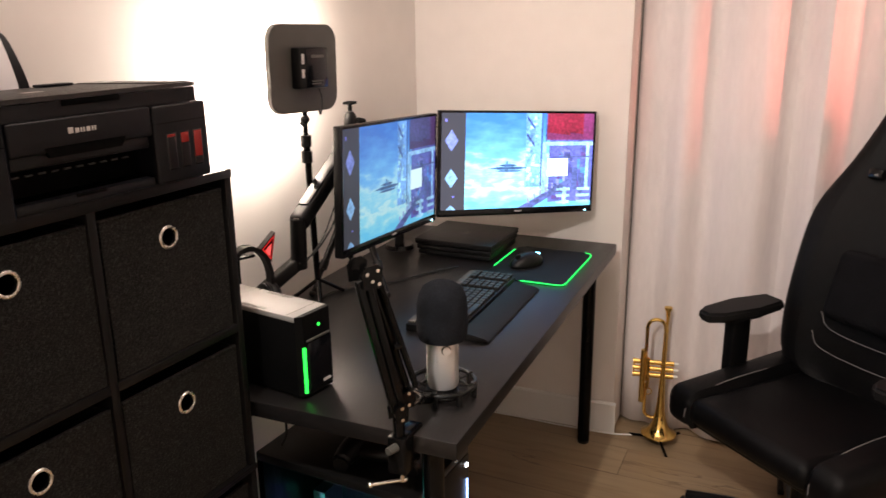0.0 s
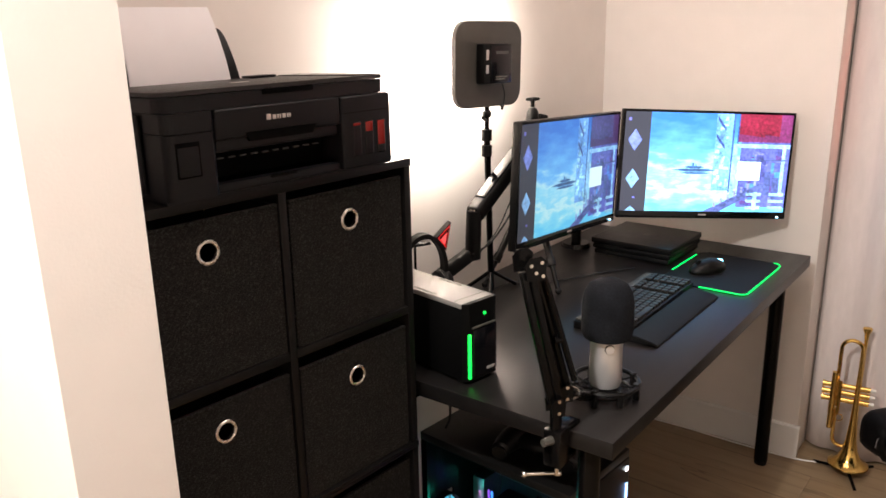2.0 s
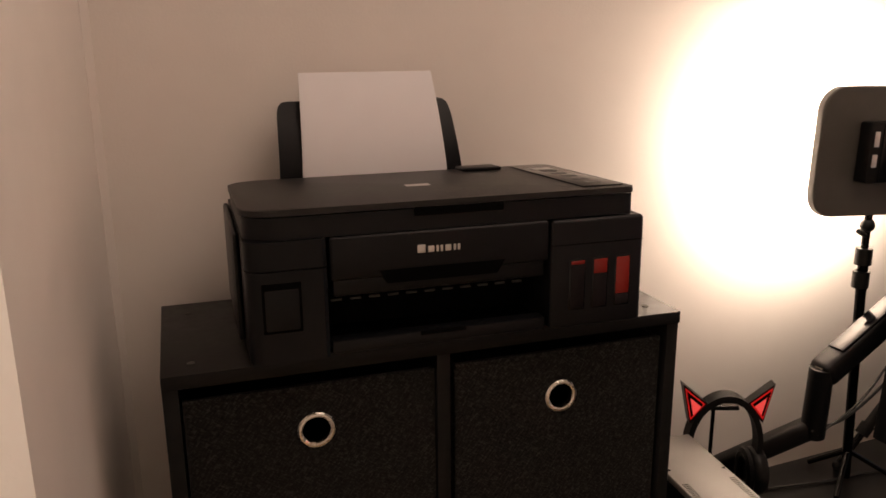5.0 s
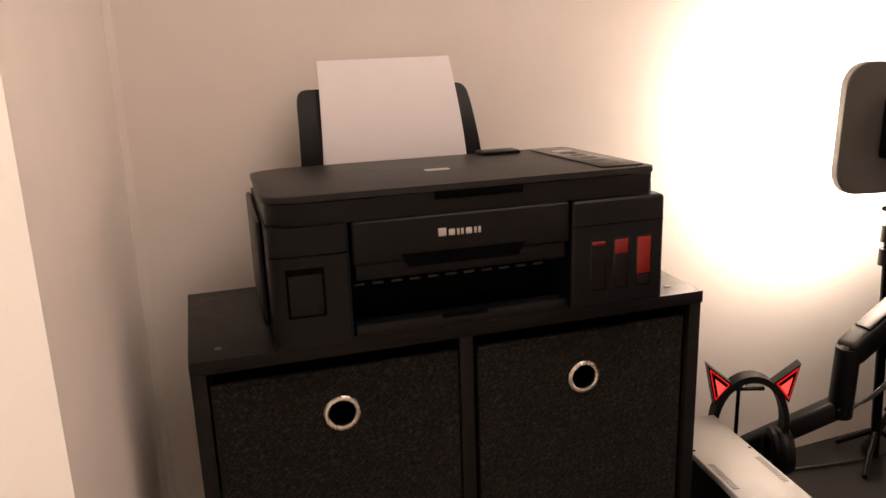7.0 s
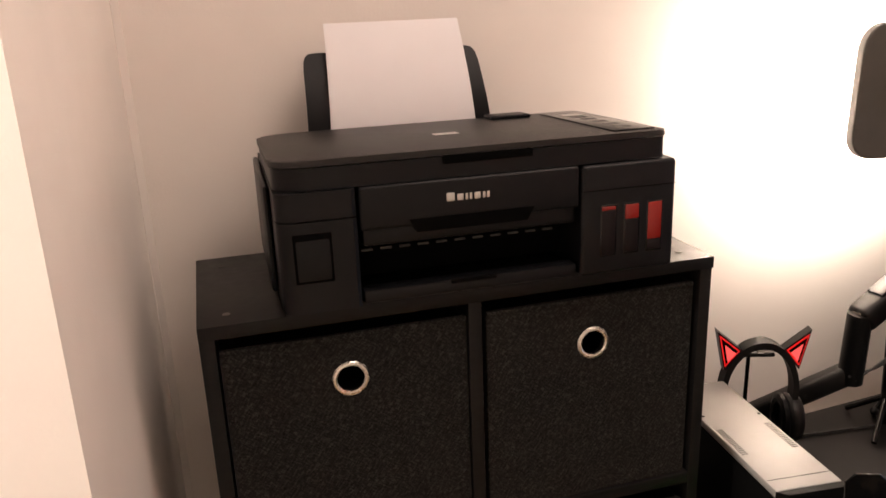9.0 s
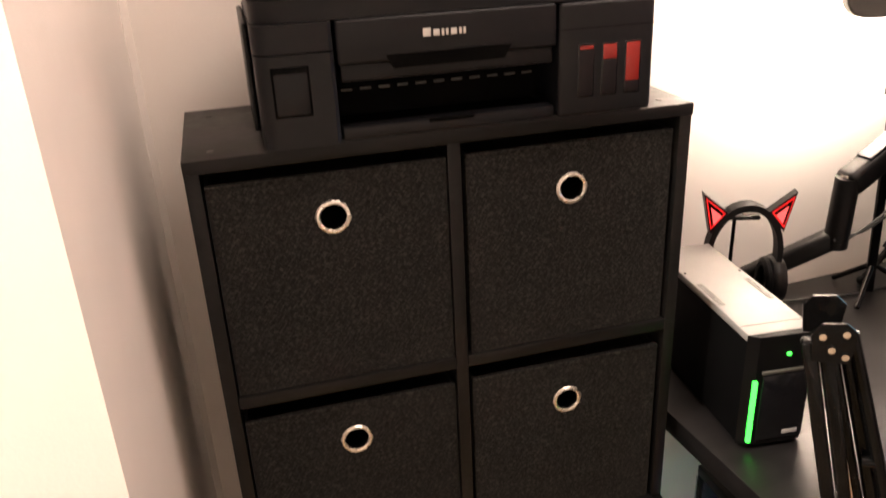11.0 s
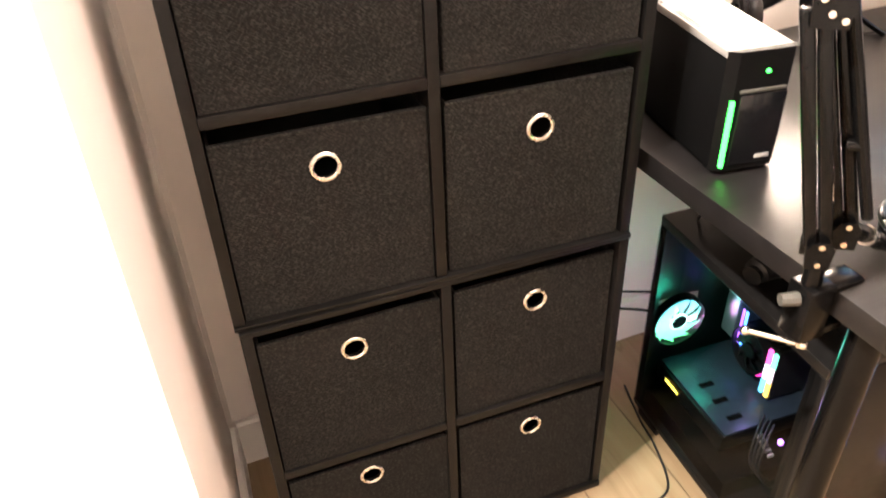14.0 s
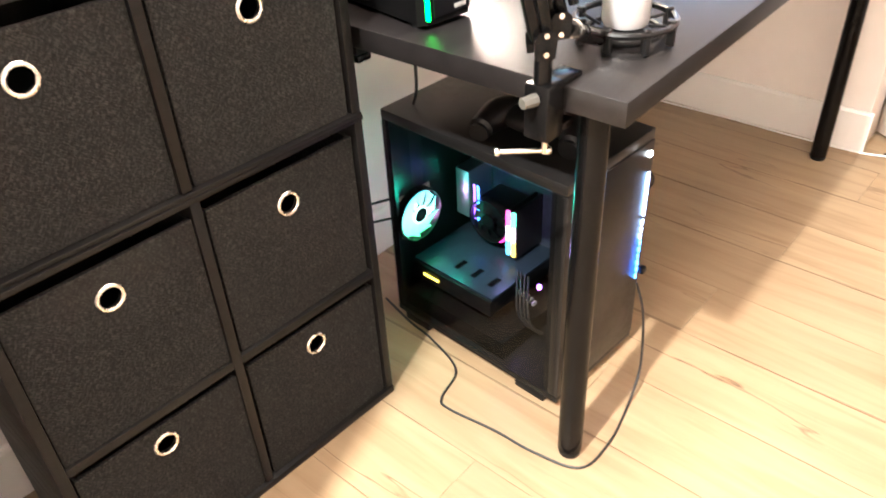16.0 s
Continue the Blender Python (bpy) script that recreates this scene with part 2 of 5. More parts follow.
def rod(bm, p0, p1, r0, r1=None, seg=16):
    p0, p1 = Vector(p0), Vector(p1)
    d = p1 - p0
    m = Matrix.Translation((p0 + p1) / 2) @ d.to_track_quat("Z", "Y").to_matrix().to_4x4()
    return bmesh.ops.create_cone(bm, cap_ends=True, segments=seg, radius1=r0, radius2=r0 if r1 is None else r1, depth=d.length, matrix=m)["verts"]


def ball(bm, c, r, scale=(1, 1, 1), seg=20):
    m = Matrix.Translation(c) @ Matrix.Diagonal((*scale, 1))
    return bmesh.ops.create_uvsphere(bm, u_segments=seg, v_segments=max(8, seg // 2), radius=r, matrix=m)["verts"]


def sweep(bm, pts, r, seg=10, radii=None, closed=False):
    pts = [Vector(p) for p in pts]
    n = len(pts)
    rings = []
    ref = None
    for i, p in enumerate(pts):
        if closed:
            t = pts[(i + 1) % n] - pts[i - 1]
        else:
            t = pts[min(i + 1, n - 1)] - pts[max(i - 1, 0)]
        t.normalize()
        if ref is None:
            ref = t.orthogonal().normalized()
        ref = (ref - t * ref.dot(t)).normalized()
        bi = t.cross(ref)
        rr = radii[i] if radii else r
        rings.append([bm.verts.new(p + (ref * math.cos(a) + bi * math.sin(a)) * rr) for a in [2 * math.pi * k / seg for k in range(seg)]])
    for i in range(n if closed else n - 1):
        a, b = rings[i], rings[(i + 1) % n]
        for k in range(seg):
            bm.faces.new((a[k], a[(k + 1) % seg], b[(k + 1) % seg], b[k]))
    if not closed:
        bm.faces.new(rings[0][::-1])
        bm.faces.new(rings[-1])


def curve_pts(ctrl, n=8):
    """A smooth line through the control points."""
    c = [Vector(p) for p in ctrl]
    c = [c[0] * 2 - c[1]] + c + [c[-1] * 2 - c[-2]]
    out = []
    for i in range(1, len(c) - 2):
        for k in range(n):
            t = k / n
            p0, p1, p2, p3 = c[i - 1], c[i], c[i + 1], c[i + 2]
            out.append(0.5 * ((2 * p1) + (p2 - p0) * t + (2 * p0 - 5 * p1 + 4 * p2 - p3) * t * t + (3 * p1 - p0 - 3 * p2 + p3) * t ** 3))
    out.append(c[-2])
    return out


def lathe(bm, prof, seg=32, m=None):
    rings = []
    for r, z in prof:
        rings.append([bm.verts.new((r * math.cos(2 * math.pi * k / seg), r * math.sin(2 * math.pi * k / seg), z)) for k in range(seg)])
    for a, b in zip(rings, rings[1:]):
        for k in range(seg):
            bm.faces.new((a[k], a[(k + 1) % seg], b[(k + 1) % seg], b[k]))
    bm.faces.new(rings[0][::-1])
    bm.faces.new(rings[-1])
    vs = [v for r in rings for v in r]
    if m is not None:
        bmesh.ops.transform(bm, matrix=m, verts=vs)
    return vs


def prism(bm, poly, z0, z1, m=None):
    """An upright prism over a polygon of (x, y)."""
    lo = [bm.verts.new((x, y, z0)) for x, y in poly]
    hi = [bm.verts.new((x, y, z1)) for x, y in poly]
    n = len(poly)
    bm.faces.new(lo[::-1])
    bm.faces.new(hi)
    for i in range(n):
        bm.faces.new((lo[i], lo[(i + 1) % n], hi[(i + 1) % n], hi[i]))
    vs = lo + hi
    if m is not None:
        bmesh.ops.transform(bm, matrix=m, verts=vs)
    return vs


def rounded(w, h, r, n=6):
    """A rounded rectangle round the origin."""
    out = []
    for cx, cy, a0 in ((w / 2 - r, h / 2 - r, 0), (-w / 2 + r, h / 2 - r, 90), (-w / 2 + r, -h / 2 + r, 180), (w / 2 - r, -h / 2 + r, 270)):
        for k in range(n + 1):
            a = radians(a0 + 90 * k / n)
            out.append((cx + r * math.cos(a), cy + r * math.sin(a)))
    return out


def mesh_of(name, bm, material, smooth=True):
    bmesh.ops.recalc_face_normals(bm, faces=bm.faces[:])
    me = bpy.data.meshes.new(name)
    bm.to_mesh(me)
    bm.free()
    me.materials.append(material)
    if smooth:
        for p in me.polygons:
            p.use_smooth = True
        me.set_sharp_from_angle(angle=radians(35))
    return me


def part(name, bm, material, parent=None, label="", smooth=True):
    ob = new(name, mesh_of(name, bm, material, smooth))
    if parent is not None:
        ob.parent = parent
    if label:
        ob["label"] = label
    return ob


def thing(name, label, category, m=None, group=""):
    ob = new(name)
    ob.empty_display_size = 0.05
    if m is not None:
        ob.matrix_basis = m
    return tagged(ob, label, category, group)


def bx(name, material, parent, x0, x1, y0, y1, z0, z1, bevel=0.002, label="", seg=2, m=None):
    bm = bmesh.new()
    box(bm, x0, x1, y0, y1, z0, z1, bevel, seg, m)
    return part(name, bm, material, parent, label)


def rd(name, material, parent, p0, p1, r0, r1=None, label="", seg=16):
    bm = bmesh.new()
    rod(bm, p0, p1, r0, r1, seg)
    return part(name, bm, material, parent, label)


# ---- room ----
def structure(name, poly, z0, z1, material, label, category="wall"):
    bm = bmesh.new()
    prism(bm, poly, z0, z1)
    return tagged(part(name, bm, material, None, "", smooth=False), label, category, kind="structure")


HC = 2.5
A0, A1 = (-0.045, 0.345), (2.06, 0.352)      # the long wall's face
B1 = (2.085, -0.405)                          # end of the short wall
structure("wall_north", [(-1.95, 0.345), A0, A1, (2.06, 0.55), (-1.95, 0.55)], 0, HC, WALL, "cream painted long wall behind the desk")
structure("wall_east", [A1, B1, (2.22, -0.405), (2.22, 0.55), (2.06, 0.55)], 0, HC, WALL, "cream painted short wall at the desk's end")
structure("wall_stub", [(-0.083, -0.222), (-0.195, -0.214), (-0.157, 0.343), (A0[0], 0.343)], 0, HC, WALL, "short partition wall beside the cabinet")
structure("wall_behind_curtain", [(2.36, -0.42), (2.36, -2.5), (2.5, -2.5), (2.5, -0.42)], 0, HC, WALL, "plain wall behind the curtain")
# two unseen walls, placed near so they bounce more light into the room
structure("wall_south", [(-1.95, -2.502), (2.5, -2.502), (2.5, -2.65), (-1.95, -2.65)], 0, HC, WALL, "plain unseen wall closing the room's far end")
structure("wall_west", [(-1.8, -2.5), (-1.8, 0.343), (-1.95, 0.343), (-1.95, -2.5)], 0, HC, WALL, "plain unseen wall closing the passage")
structure("ceiling", [(-1.95, -2.65), (2.5, -2.65), (2.5, 0.55), (-1.95, 0.55)], HC, HC + 0.1, CEIL, "white painted ceiling", "ceiling")


def baseboard(name, p0, p1, h=0.115, t=0.014):
    p0, p1 = Vector((*p0, 0)), Vector((*p1, 0))
    d = (p1 - p0).normalized()
    n = Vector((d.y, -d.x, 0))
    bm = bmesh.new()
    prof = [(0, 0), (t, 0), (t, h - 0.006), (t - 0.005, h), (0, h)]
    a = [bm.verts.new(p0 + n * x + Vector((0, 0, z))) for x, z in prof]
    b = [bm.verts.new(p1 + n * x + Vector((0, 0, z))) for x, z in prof]
    k = len(prof)
    for i in range(k):
        bm.faces.new((a[i], a[(i + 1) % k], b[(i + 1) % k], b[i]))
    bm.faces.new(a[::-1])
    bm.faces.new(b)
    return tagged(part(name, bm, TRIM, None, "", smooth=False), "white painted wooden baseboard", "baseboard", kind="structure")


baseboard("baseboard_1", (A0[0] + 0.014, A0[1] - 0.001), (A1[0] - 0.016, A1[1] - 0.001))
baseboard("baseboard_2", (A1[0] - 0.001, A1[1]), (B1[0] - 0.001, B1[1] - 0.01))
baseboard("baseboard_3", (-0.081, -0.236), (A0[0] + 0.001, A0[1] - 0.016))
baseboard("baseboard_4", (-0.196, -0.2225), (-0.070, -0.2235))

structure("trim_corner", [(A0[0] - 0.008, A0[1] - 0.016), (A0[0], A0[1] - 0.016), (A0[0] + 0.010, A0[1] + 0.002), (A0[0] - 0.008, A0[1] + 0.002)], 0.118, HC - 0.002, WALL, "narrow painted bead in the wall corner", "trim")

# floor of planks with fine joints
floor = tagged(bx("floor", DARK, None, -1.95, 2.5, -2.65, 0.55, -0.08, -0.012, 0), "warm oak laminate floor of long planks", "floor", kind="structure")
PW, PL = 0.1775, 1.285
for i in range(-15, 12):
    xc = 0.565 + PW * (i + 0.5)
    xa, xb = max(xc - PW / 2 + 0.0004, -1.95), min(xc + PW / 2 - 0.0004, 2.5)
    if xb - xa < 0.01:
        continue
    first_joint = 0.5 + PL * ((i * 0.47) % 1.0) * 0.8
    for j in range(4):
        yb = min(first_joint - PL * j - 0.0004, 0.5)
        ya = max(first_joint - PL * (j + 1) + 0.0004, -2.65)
        if yb - ya < 0.01:
            continue
        yc = first_joint - PL * (j + 0.5)
        bm = bmesh.new()
        box(bm, xa - xc, xb - xc, ya - yc, yb - yc, -0.012, 0, 0)
        ob = new("plank", mesh_of("plank", bm, OAK))
        ob.parent = floor
        ob.location = (xc, yc, 0)

# ---- cube storage cabinets, two stacked ----
CW, CH, CD, CT = 0.60, 0.6025, 0.236, 0.0155
CX = 0.008
# the upper unit stands a little twisted on the lower one
LOWER = pose(0.597, -0.008, 0, rz=-1.7) @ pose(-0.600, 0, 0)
UPPER = pose(0.592, -0.012, 0, rz=-2.7) @ pose(-0.600, 0, 0)
CELL = (CW - 3 * CT) / 2 - CX / 2


def cube_unit(z, label, tb, tt):
    c = thing("cube_storage_unit", label, "storage unit", (UPPER if z > 0 else LOWER) @ pose(0, 0, z), "stacked storage units")
    bx("side_panel", LAMINATE, c, CX, CX + CT, 0.003, CD, tb, CH - tt, 0.0008)
    bx("side_panel", LAMINATE, c, CW - CT, CW, 0.003, CD, tb, CH - tt, 0.0008)
    bx("bottom_panel", LAMINATE, c, CX, CW, 0, CD, 0.0004, tb - 0.0004, 0.0006)
    bx("top_panel", LAMINATE, c, CX, CW, 0, CD, CH - tt + 0.0004, CH - 0.0004, 0.0006)
    bx("divider", LAMINATE, c, CW / 2 - CT / 2, CW / 2 + CT / 2, 0.003, CD - 0.006, tb, CH - tt, 0.0008)
    for x0, x1 in ((CX + CT, CW / 2 - CT / 2), (CW / 2 + CT / 2, CW - CT)):
        bx("shelf", LAMINATE, c, x0 + 0.0003, x1 - 0.0003, 0.003, CD - 0.006, CH / 2 - CT / 2, CH / 2 + CT / 2, 0.0008)
    bx("back_panel", LAMINATE, c, CX + CT, CW - CT, CD - 0.0055, CD - 0.002, tb, CH - tt, 0)
    if z > 0:
        for x, y in ((CX + 0.03, 0.03), (CW - 0.03, 0.03), (CX + 0.03, CD - 0.04), (CW - 0.03, CD - 0.04)):
            rd("screw_cover", GREY_M, c, (x, y, CH - 0.0004), (x, y, CH + 0.0004), 0.004)
    return c


cube_unit(0.0, "black wood laminate four-cube unit standing on the floor", CT, 0.009)
cube_unit(CH, "black wood laminate four-cube unit stacked on another", 0.0075, CT)

BW, BH, BD = CELL - 0.008, 0.259, 0.218
GR = 0.0150


def fabric_bin(GZ):
    b = thing("fabric_storage_bin", "charcoal felt fabric bin with a round metal grommet", "storage bin", None, "fabric bins in the cabinet")
    bm = bmesh.new()
    # front panel with a round opening, sagging very slightly
    seg = 32
    w = BW / 2
    for y, flip in ((0.0, False), (0.005, True)):
        inner, outer = [], []
        for k in range(seg):
            a = 2 * math.pi * k / seg
            ca, sa = math.cos(a), math.sin(a)
            inner.append(bm.verts.new((GR * ca, y, GZ + GR * sa)))
            s = min(w / abs(ca) if abs(ca) > 1e-6 else 9, ((BH - GZ) if sa > 0 else GZ) / abs(sa) if abs(sa) > 1e-6 else 9)
            outer.append(bm.verts.new((ca * s, y, GZ + sa * s)))
        for k in range(seg):
            bm.faces.new((inner[k], inner[(k + 1) % seg], outer[(k + 1) % seg], outer[k]))
        # the four true corners
        cs = [(w, BH), (-w, BH), (-w, 0), (w, 0)]
        for cx, cz in cs:
            c = bm.verts.new((cx, y, cz))
            a = math.atan2(cz - GZ, cx) % (2 * math.pi)
            k = int(a / (2 * math.pi) * seg)
            bm.faces.new((outer[k], c, outer[(k + 1) % seg]))
    bmesh.ops.remove_doubles(bm, verts=bm.verts[:], dist=1e-5)
    part("front_panel", bm, FELT, b, smooth=False)
    bx("side_wall", FELT, b, -w, -w + 0.004, 0.005, BD, 0.004, BH, 0)
    bx("side_wall", FELT, b, w - 0.004, w, 0.005, BD, 0.004, BH, 0)
    bx("rear_wall", FELT_IN, b, -w + 0.004, w - 0.004, BD - 0.005, BD, 0.004, BH, 0)
    bx("bottom", FELT_IN, b, -w, w, 0.005, BD, 0, 0.004, 0)
    bm = bmesh.new()
    ring = [(0.0150, 0), (0.0150, -0.0014), (0.0168, -0.0026), (0.0190, -0.0022), (0.0203, -0.0006), (0.0203, 0.0006), (0.0150, 0.0006)]
    rings = []
    for r, y in ring:
        rings.append([bm.verts.new((r * math.cos(2 * math.pi * k / 36), y, GZ + r * math.sin(2 * math.pi * k / 36))) for k in range(36)])
    for a, c in zip(rings, rings[1:] + rings[:1]):
        for k in range(36):
            bm.faces.new((a[k], a[(k + 1) % 36], c[(k + 1) % 36], c[k]))
    part("grommet", bm, CHROME, b, "round brushed nickel grommet ring")
    bx("hem", FELT, b, -w, w, -0.0015, 0.0065, BH - 0.004, BH + 0.002, 0.0015)
    return b


rng = random.Random(4)
# grommet heights and sideways shifts of the bins, row by row from the floor up
BINS = ((0.0, CT, 0.2215, 0.003), (0.0, CH / 2 + CT / 2, 0.2105, 0.001), (CH, 0.0075, 0.2065, 0.001), (CH, CH / 2 + CT / 2, 0.2085, 0.001))
for unit, row, grommet_z, shift in BINS:
    for x0, x1 in ((CX + CT, CW / 2 - CT / 2), (CW / 2 + CT / 2, CW - CT)):
        m = (UPPER if unit else LOWER) @ pose((x0 + x1) / 2 + shift * 0.6, 0.008 + rng.uniform(-0.001, 0.002), unit + row + 0.0008, 0, 0, rng.uniform(-0.4, 0.4))
        side_bin = fabric_bin(grommet_z - (0.0055 if x0 > 0.2 else 0.0))
        side_bin.matrix_basis = m

# ---- desk ----
DZ = 0.73
DESK = pose(0.627, -0.434, 0, rz=1.3)
DL, DD, DT = 1.385, 0.722, 0.034


def desk():
    d = thing("desk", "black ash-grain desk on round steel legs", "desk", DESK)
    bx("tabletop", DESKTOP, d, 0, DL, 0, DD, DZ - DT, DZ, 0.0015)
    for x, y in ((0.062, 0.075), (DL - 0.04, 0.075), (0.062, DD - 0.075), (DL - 0.04, DD - 0.075)):
        bm = bmesh.new()
        rod(bm, (x, y, 0.012), (x, y, DZ - DT - 0.004), 0.0215, seg=24)
        leg = part("leg", bm, BLACKM, d)
        bm = bmesh.new()
        rod(bm, (x, y, 0.0), (x, y, 0.012), 0.019, 0.0215, seg=24)
        part("foot", bm, RUBBER, leg)
        bm = bmesh.new()
        rod(bm, (x, y, DZ - DT - 0.004), (x, y, DZ - DT), 0.045, seg=24)
        part("mounting_plate", bm, BLACKM, leg)
    return d


desk()

# ---- printer on the cabinet ----
def printer():
    z0 = 2 * CH
    p = thing("inkjet_printer", "black ink-tank printer standing on the storage unit", "printer", UPPER @ pose(0.082, -0.018, z0, rz=-0.8) @ Matrix.Diagonal((1.012, 0.83, 1, 1)))
    W, D = 0.440, 0.300
    # lower body: left tank block, right tank block, middle hollow
    bm = bmesh.new()
    def tank_outline(g):
        corner = [(0.030 + g - 0.018 * math.sin(radians(a)), 0.018 + g - 0.018 * math.cos(radians(a))) for a in range(90, -1, -15)]
        return corner + [(0.086 - g, g), (0.090 - g, 0.004 + g), (0.090 - g, D), (0.012 + g, D)]
    prism(bm, tank_outline(0.0), 0.006, 0.1004)
    part("left_tank_block", bm, PRINTER_M, p)
    for nm, g, z0, z1, ma in (("seam", 0.0012, 0.1006, 0.1017, DARK), ("left_tank_cap", 0.0, 0.1019, 0.1300, PRINTER_M)):
        bm = bmesh.new()
        prism(bm, tank_outline(g), z0, z1)
        part(nm, bm, ma, p)
    bm = bmesh.new()
    box(bm, 0.329, W, 0.0, D, 0.006, 0.129, 0.005, 3)
    right = part("right_tank_block", bm, PRINTER_M, p)
    # solid near-black block, its colour stands for the shade in the output opening
    bx("output_shade_block", DARK, p, 0.091, 0.328, 0.066, D, 0.021, 0.118, 0)
    bx("base", PRINTER_M, p, 0.014, W - 0.004, 0.02, D - 0.01, 0.0, 0.0055, 0)
    bx("front_cover", PRINTER_M, p, 0.093, 0.327, 0.002, 0.04, 0.0845, 0.1298, 0.004, seg=3)
    bx("cover_lip", PRINTER_M, p, 0.096, 0.326, 0.012, 0.05, 0.066, 0.0842, 0.003)
    # near-black plate on the cover, coloured as the shade of the grip hollow
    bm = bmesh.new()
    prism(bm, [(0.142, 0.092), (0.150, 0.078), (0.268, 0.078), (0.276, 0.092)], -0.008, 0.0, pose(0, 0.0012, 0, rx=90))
    part("cover_grip_shade", bm, DARK, p, smooth=False)
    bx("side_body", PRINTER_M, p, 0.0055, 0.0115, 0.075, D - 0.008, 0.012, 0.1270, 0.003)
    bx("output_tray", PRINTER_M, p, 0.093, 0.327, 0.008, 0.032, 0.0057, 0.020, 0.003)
    # tray floor blackened to hold the opening's shade
    bx("shaded_tray_floor", DARK, p, 0.093, 0.327, 0.0325, 0.12, 0.0057, 0.014, 0)
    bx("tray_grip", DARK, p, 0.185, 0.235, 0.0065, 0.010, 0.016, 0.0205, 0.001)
    for k in range(11):
        x = 0.100 + k * 0.0205
        bx("exit_roller", GREY_M, p, x, x + 0.012, 0.060, 0.064, 0.049, 0.0515, 0.0006)
    # seams over the tank blocks
    bx("seam", DARK, p, 0.3295, W - 0.001, -0.0006, 0.01, 0.1010, 0.1018, 0)
    bx("window_recess", DARK, p, 0.026, 0.064, -0.0008, 0.01, 0.038, 0.089, 0.001)
    bx("ink_window", PRINTER_M, p, 0.028, 0.062, -0.0014, 0.01, 0.040, 0.083, 0.002)
    fill = mat("dark_ink", (0.006, 0.004, 0.005), 0.4, spec=0.2)
    for k, x in enumerate((0.350, 0.3775, 0.405)):
        w = bx("ink_window", PLASTIC_G, right, x, x + 0.0205, -0.0007, 0.01, 0.026, 0.085, 0.002)
        h = (0.078, 0.066, 0.040)[k]
        bx("gauge_band", fill, w, x + 0.002, x + 0.0185, -0.0012, 0.008, 0.028, h, 0.001)
        # upper band painted red for the red light caught in the gauge window
        bx("gauge_band", RED_GAUGE, w, x + 0.002, x + 0.0185, -0.0013, 0.008, h + 0.0005, 0.083, 0.001, "ink gauge with red light put into its colour")
    # scanner housing with rounded left corners
    bm = bmesh.new()
    poly = []
    x0, x1, y0, y1, r = 0.013, 0.428, 0.006, D - 0.012, 0.036
    for cx, cy, a0 in ((x0 + r, y0 + r, 180), (x1 - 0.008, y0 + 0.008, 270), (x1 - 0.008, y1 - 0.008, 0), (x0 + r, y1 - r, 90)):
        rr = r if cx < 0.2 else 0.008
        for k in range(8):
            a = radians(a0 + 90 * k / 7)
            poly.append((cx + rr * math.cos(a), cy + rr * math.sin(a)))
    prism(bm, poly, 0.1305, 0.1525)
    part("scanner_housing", bm, PRINTER_M, p)
    bm = bmesh.new()
    prism(bm, [(x * 1.006 - 0.002, y * 1.004 - 0.002) for x, y in poly], 0.1540, 0.1605)
    es = [e for e in bm.edges if abs(e.verts[0].co.z - 0.1605) < 1e-5 and abs(e.verts[1].co.z - 0.1605) < 1e-5]
    bmesh.ops.bevel(bm, geom=es, offset=0.003, segments=2, profile=0.5, affect="EDGES")
    lid = part("scanner_lid", bm, PRINTER_T, p)
    bx("lid_grip", DARK, lid, 0.18, 0.275, 0.003, 0.0075, 0.145, 0.1535, 0.001)
    bx("lid_badge", SILVER, lid, 0.200, 0.228, 0.128, 0.146, 0.1605, 0.1609, 0)
    bx("control_strip", PLASTIC_G, p, 0.372, 0.421, 0.020, D - 0.03, 0.1605, 0.1622, 0.001)
    for k in range(6):
        bx("button", GREY_M, p, 0.388, 0.405, 0.045 + k * 0.034, 0.060 + k * 0.034, 0.1622, 0.1625, 0)
    bx("display", SILVER, p, 0.384, 0.408, 0.205, 0.225, 0.1622, 0.1626, 0)
    bx("hinge_cover", PRINTER_M, p, 0.300, 0.352, 0.245, D - 0.014, 0.1605, 0.1650, 0.002)
    # near-black patch coloured as the shade of a hand hollow
    bx("side_grip_shade", DARK, p, 0.0105, 0.02, 0.10, 0.20, 0.07, 0.10, 0.001)
    # brand mark as plain shapes
    for k, (x, w) in enumerate(((0.1815, 0.0085), (0.1925, 0.0068), (0.2012, 0.0030), (0.2056, 0.0030), (0.2108, 0.0066), (0.2196, 0.0030), (0.2240, 0.0030))):
        bx("brand_mark", SILVER, p, x, x + w, 0.0006, 0.0025, 0.1068, 0.1155 if k == 0 else 0.1136, 0.0014)
    bx("rear_tray", PRINTER_M, p, 0.060, 0.350, D - 0.004, D + 0.055, 0.02, 0.136, 0.003)
    # rear paper support
    for side, xs in (("l", (0.079, 0.112)), ("r", (0.296, 0.320))):
        bm = bmesh.new()
        ribs = []
        n = 12
        for k in range(n + 1):
            t = (k / 9 * 0.90) if k < 10 else 0.90 + 0.10 * math.sin(radians(30 * (k - 9)))
            y = 0.332 + 0.044 * t ** 1.6
            z = 0.140 + 0.102 * t
            wob = (0.0, 0.0, 0.0, 0.0, 0.0, 0.0, 0.0, 0.0, 0.0, 0.001, 0.003, 0.007, 0.013)[k]
            xa, xb = (xs[0] + wob + 0.004 * t, xs[1] + 0.004 * t) if side == "l" else (xs[0] - 0.010 * t, xs[1] - wob - 0.010 * t + 0.004)
            ribs.append([bm.verts.new(q) for q in ((xa, y, z), (xb, y, z), (xb, y + 0.004, z), (xa, y + 0.004, z))])
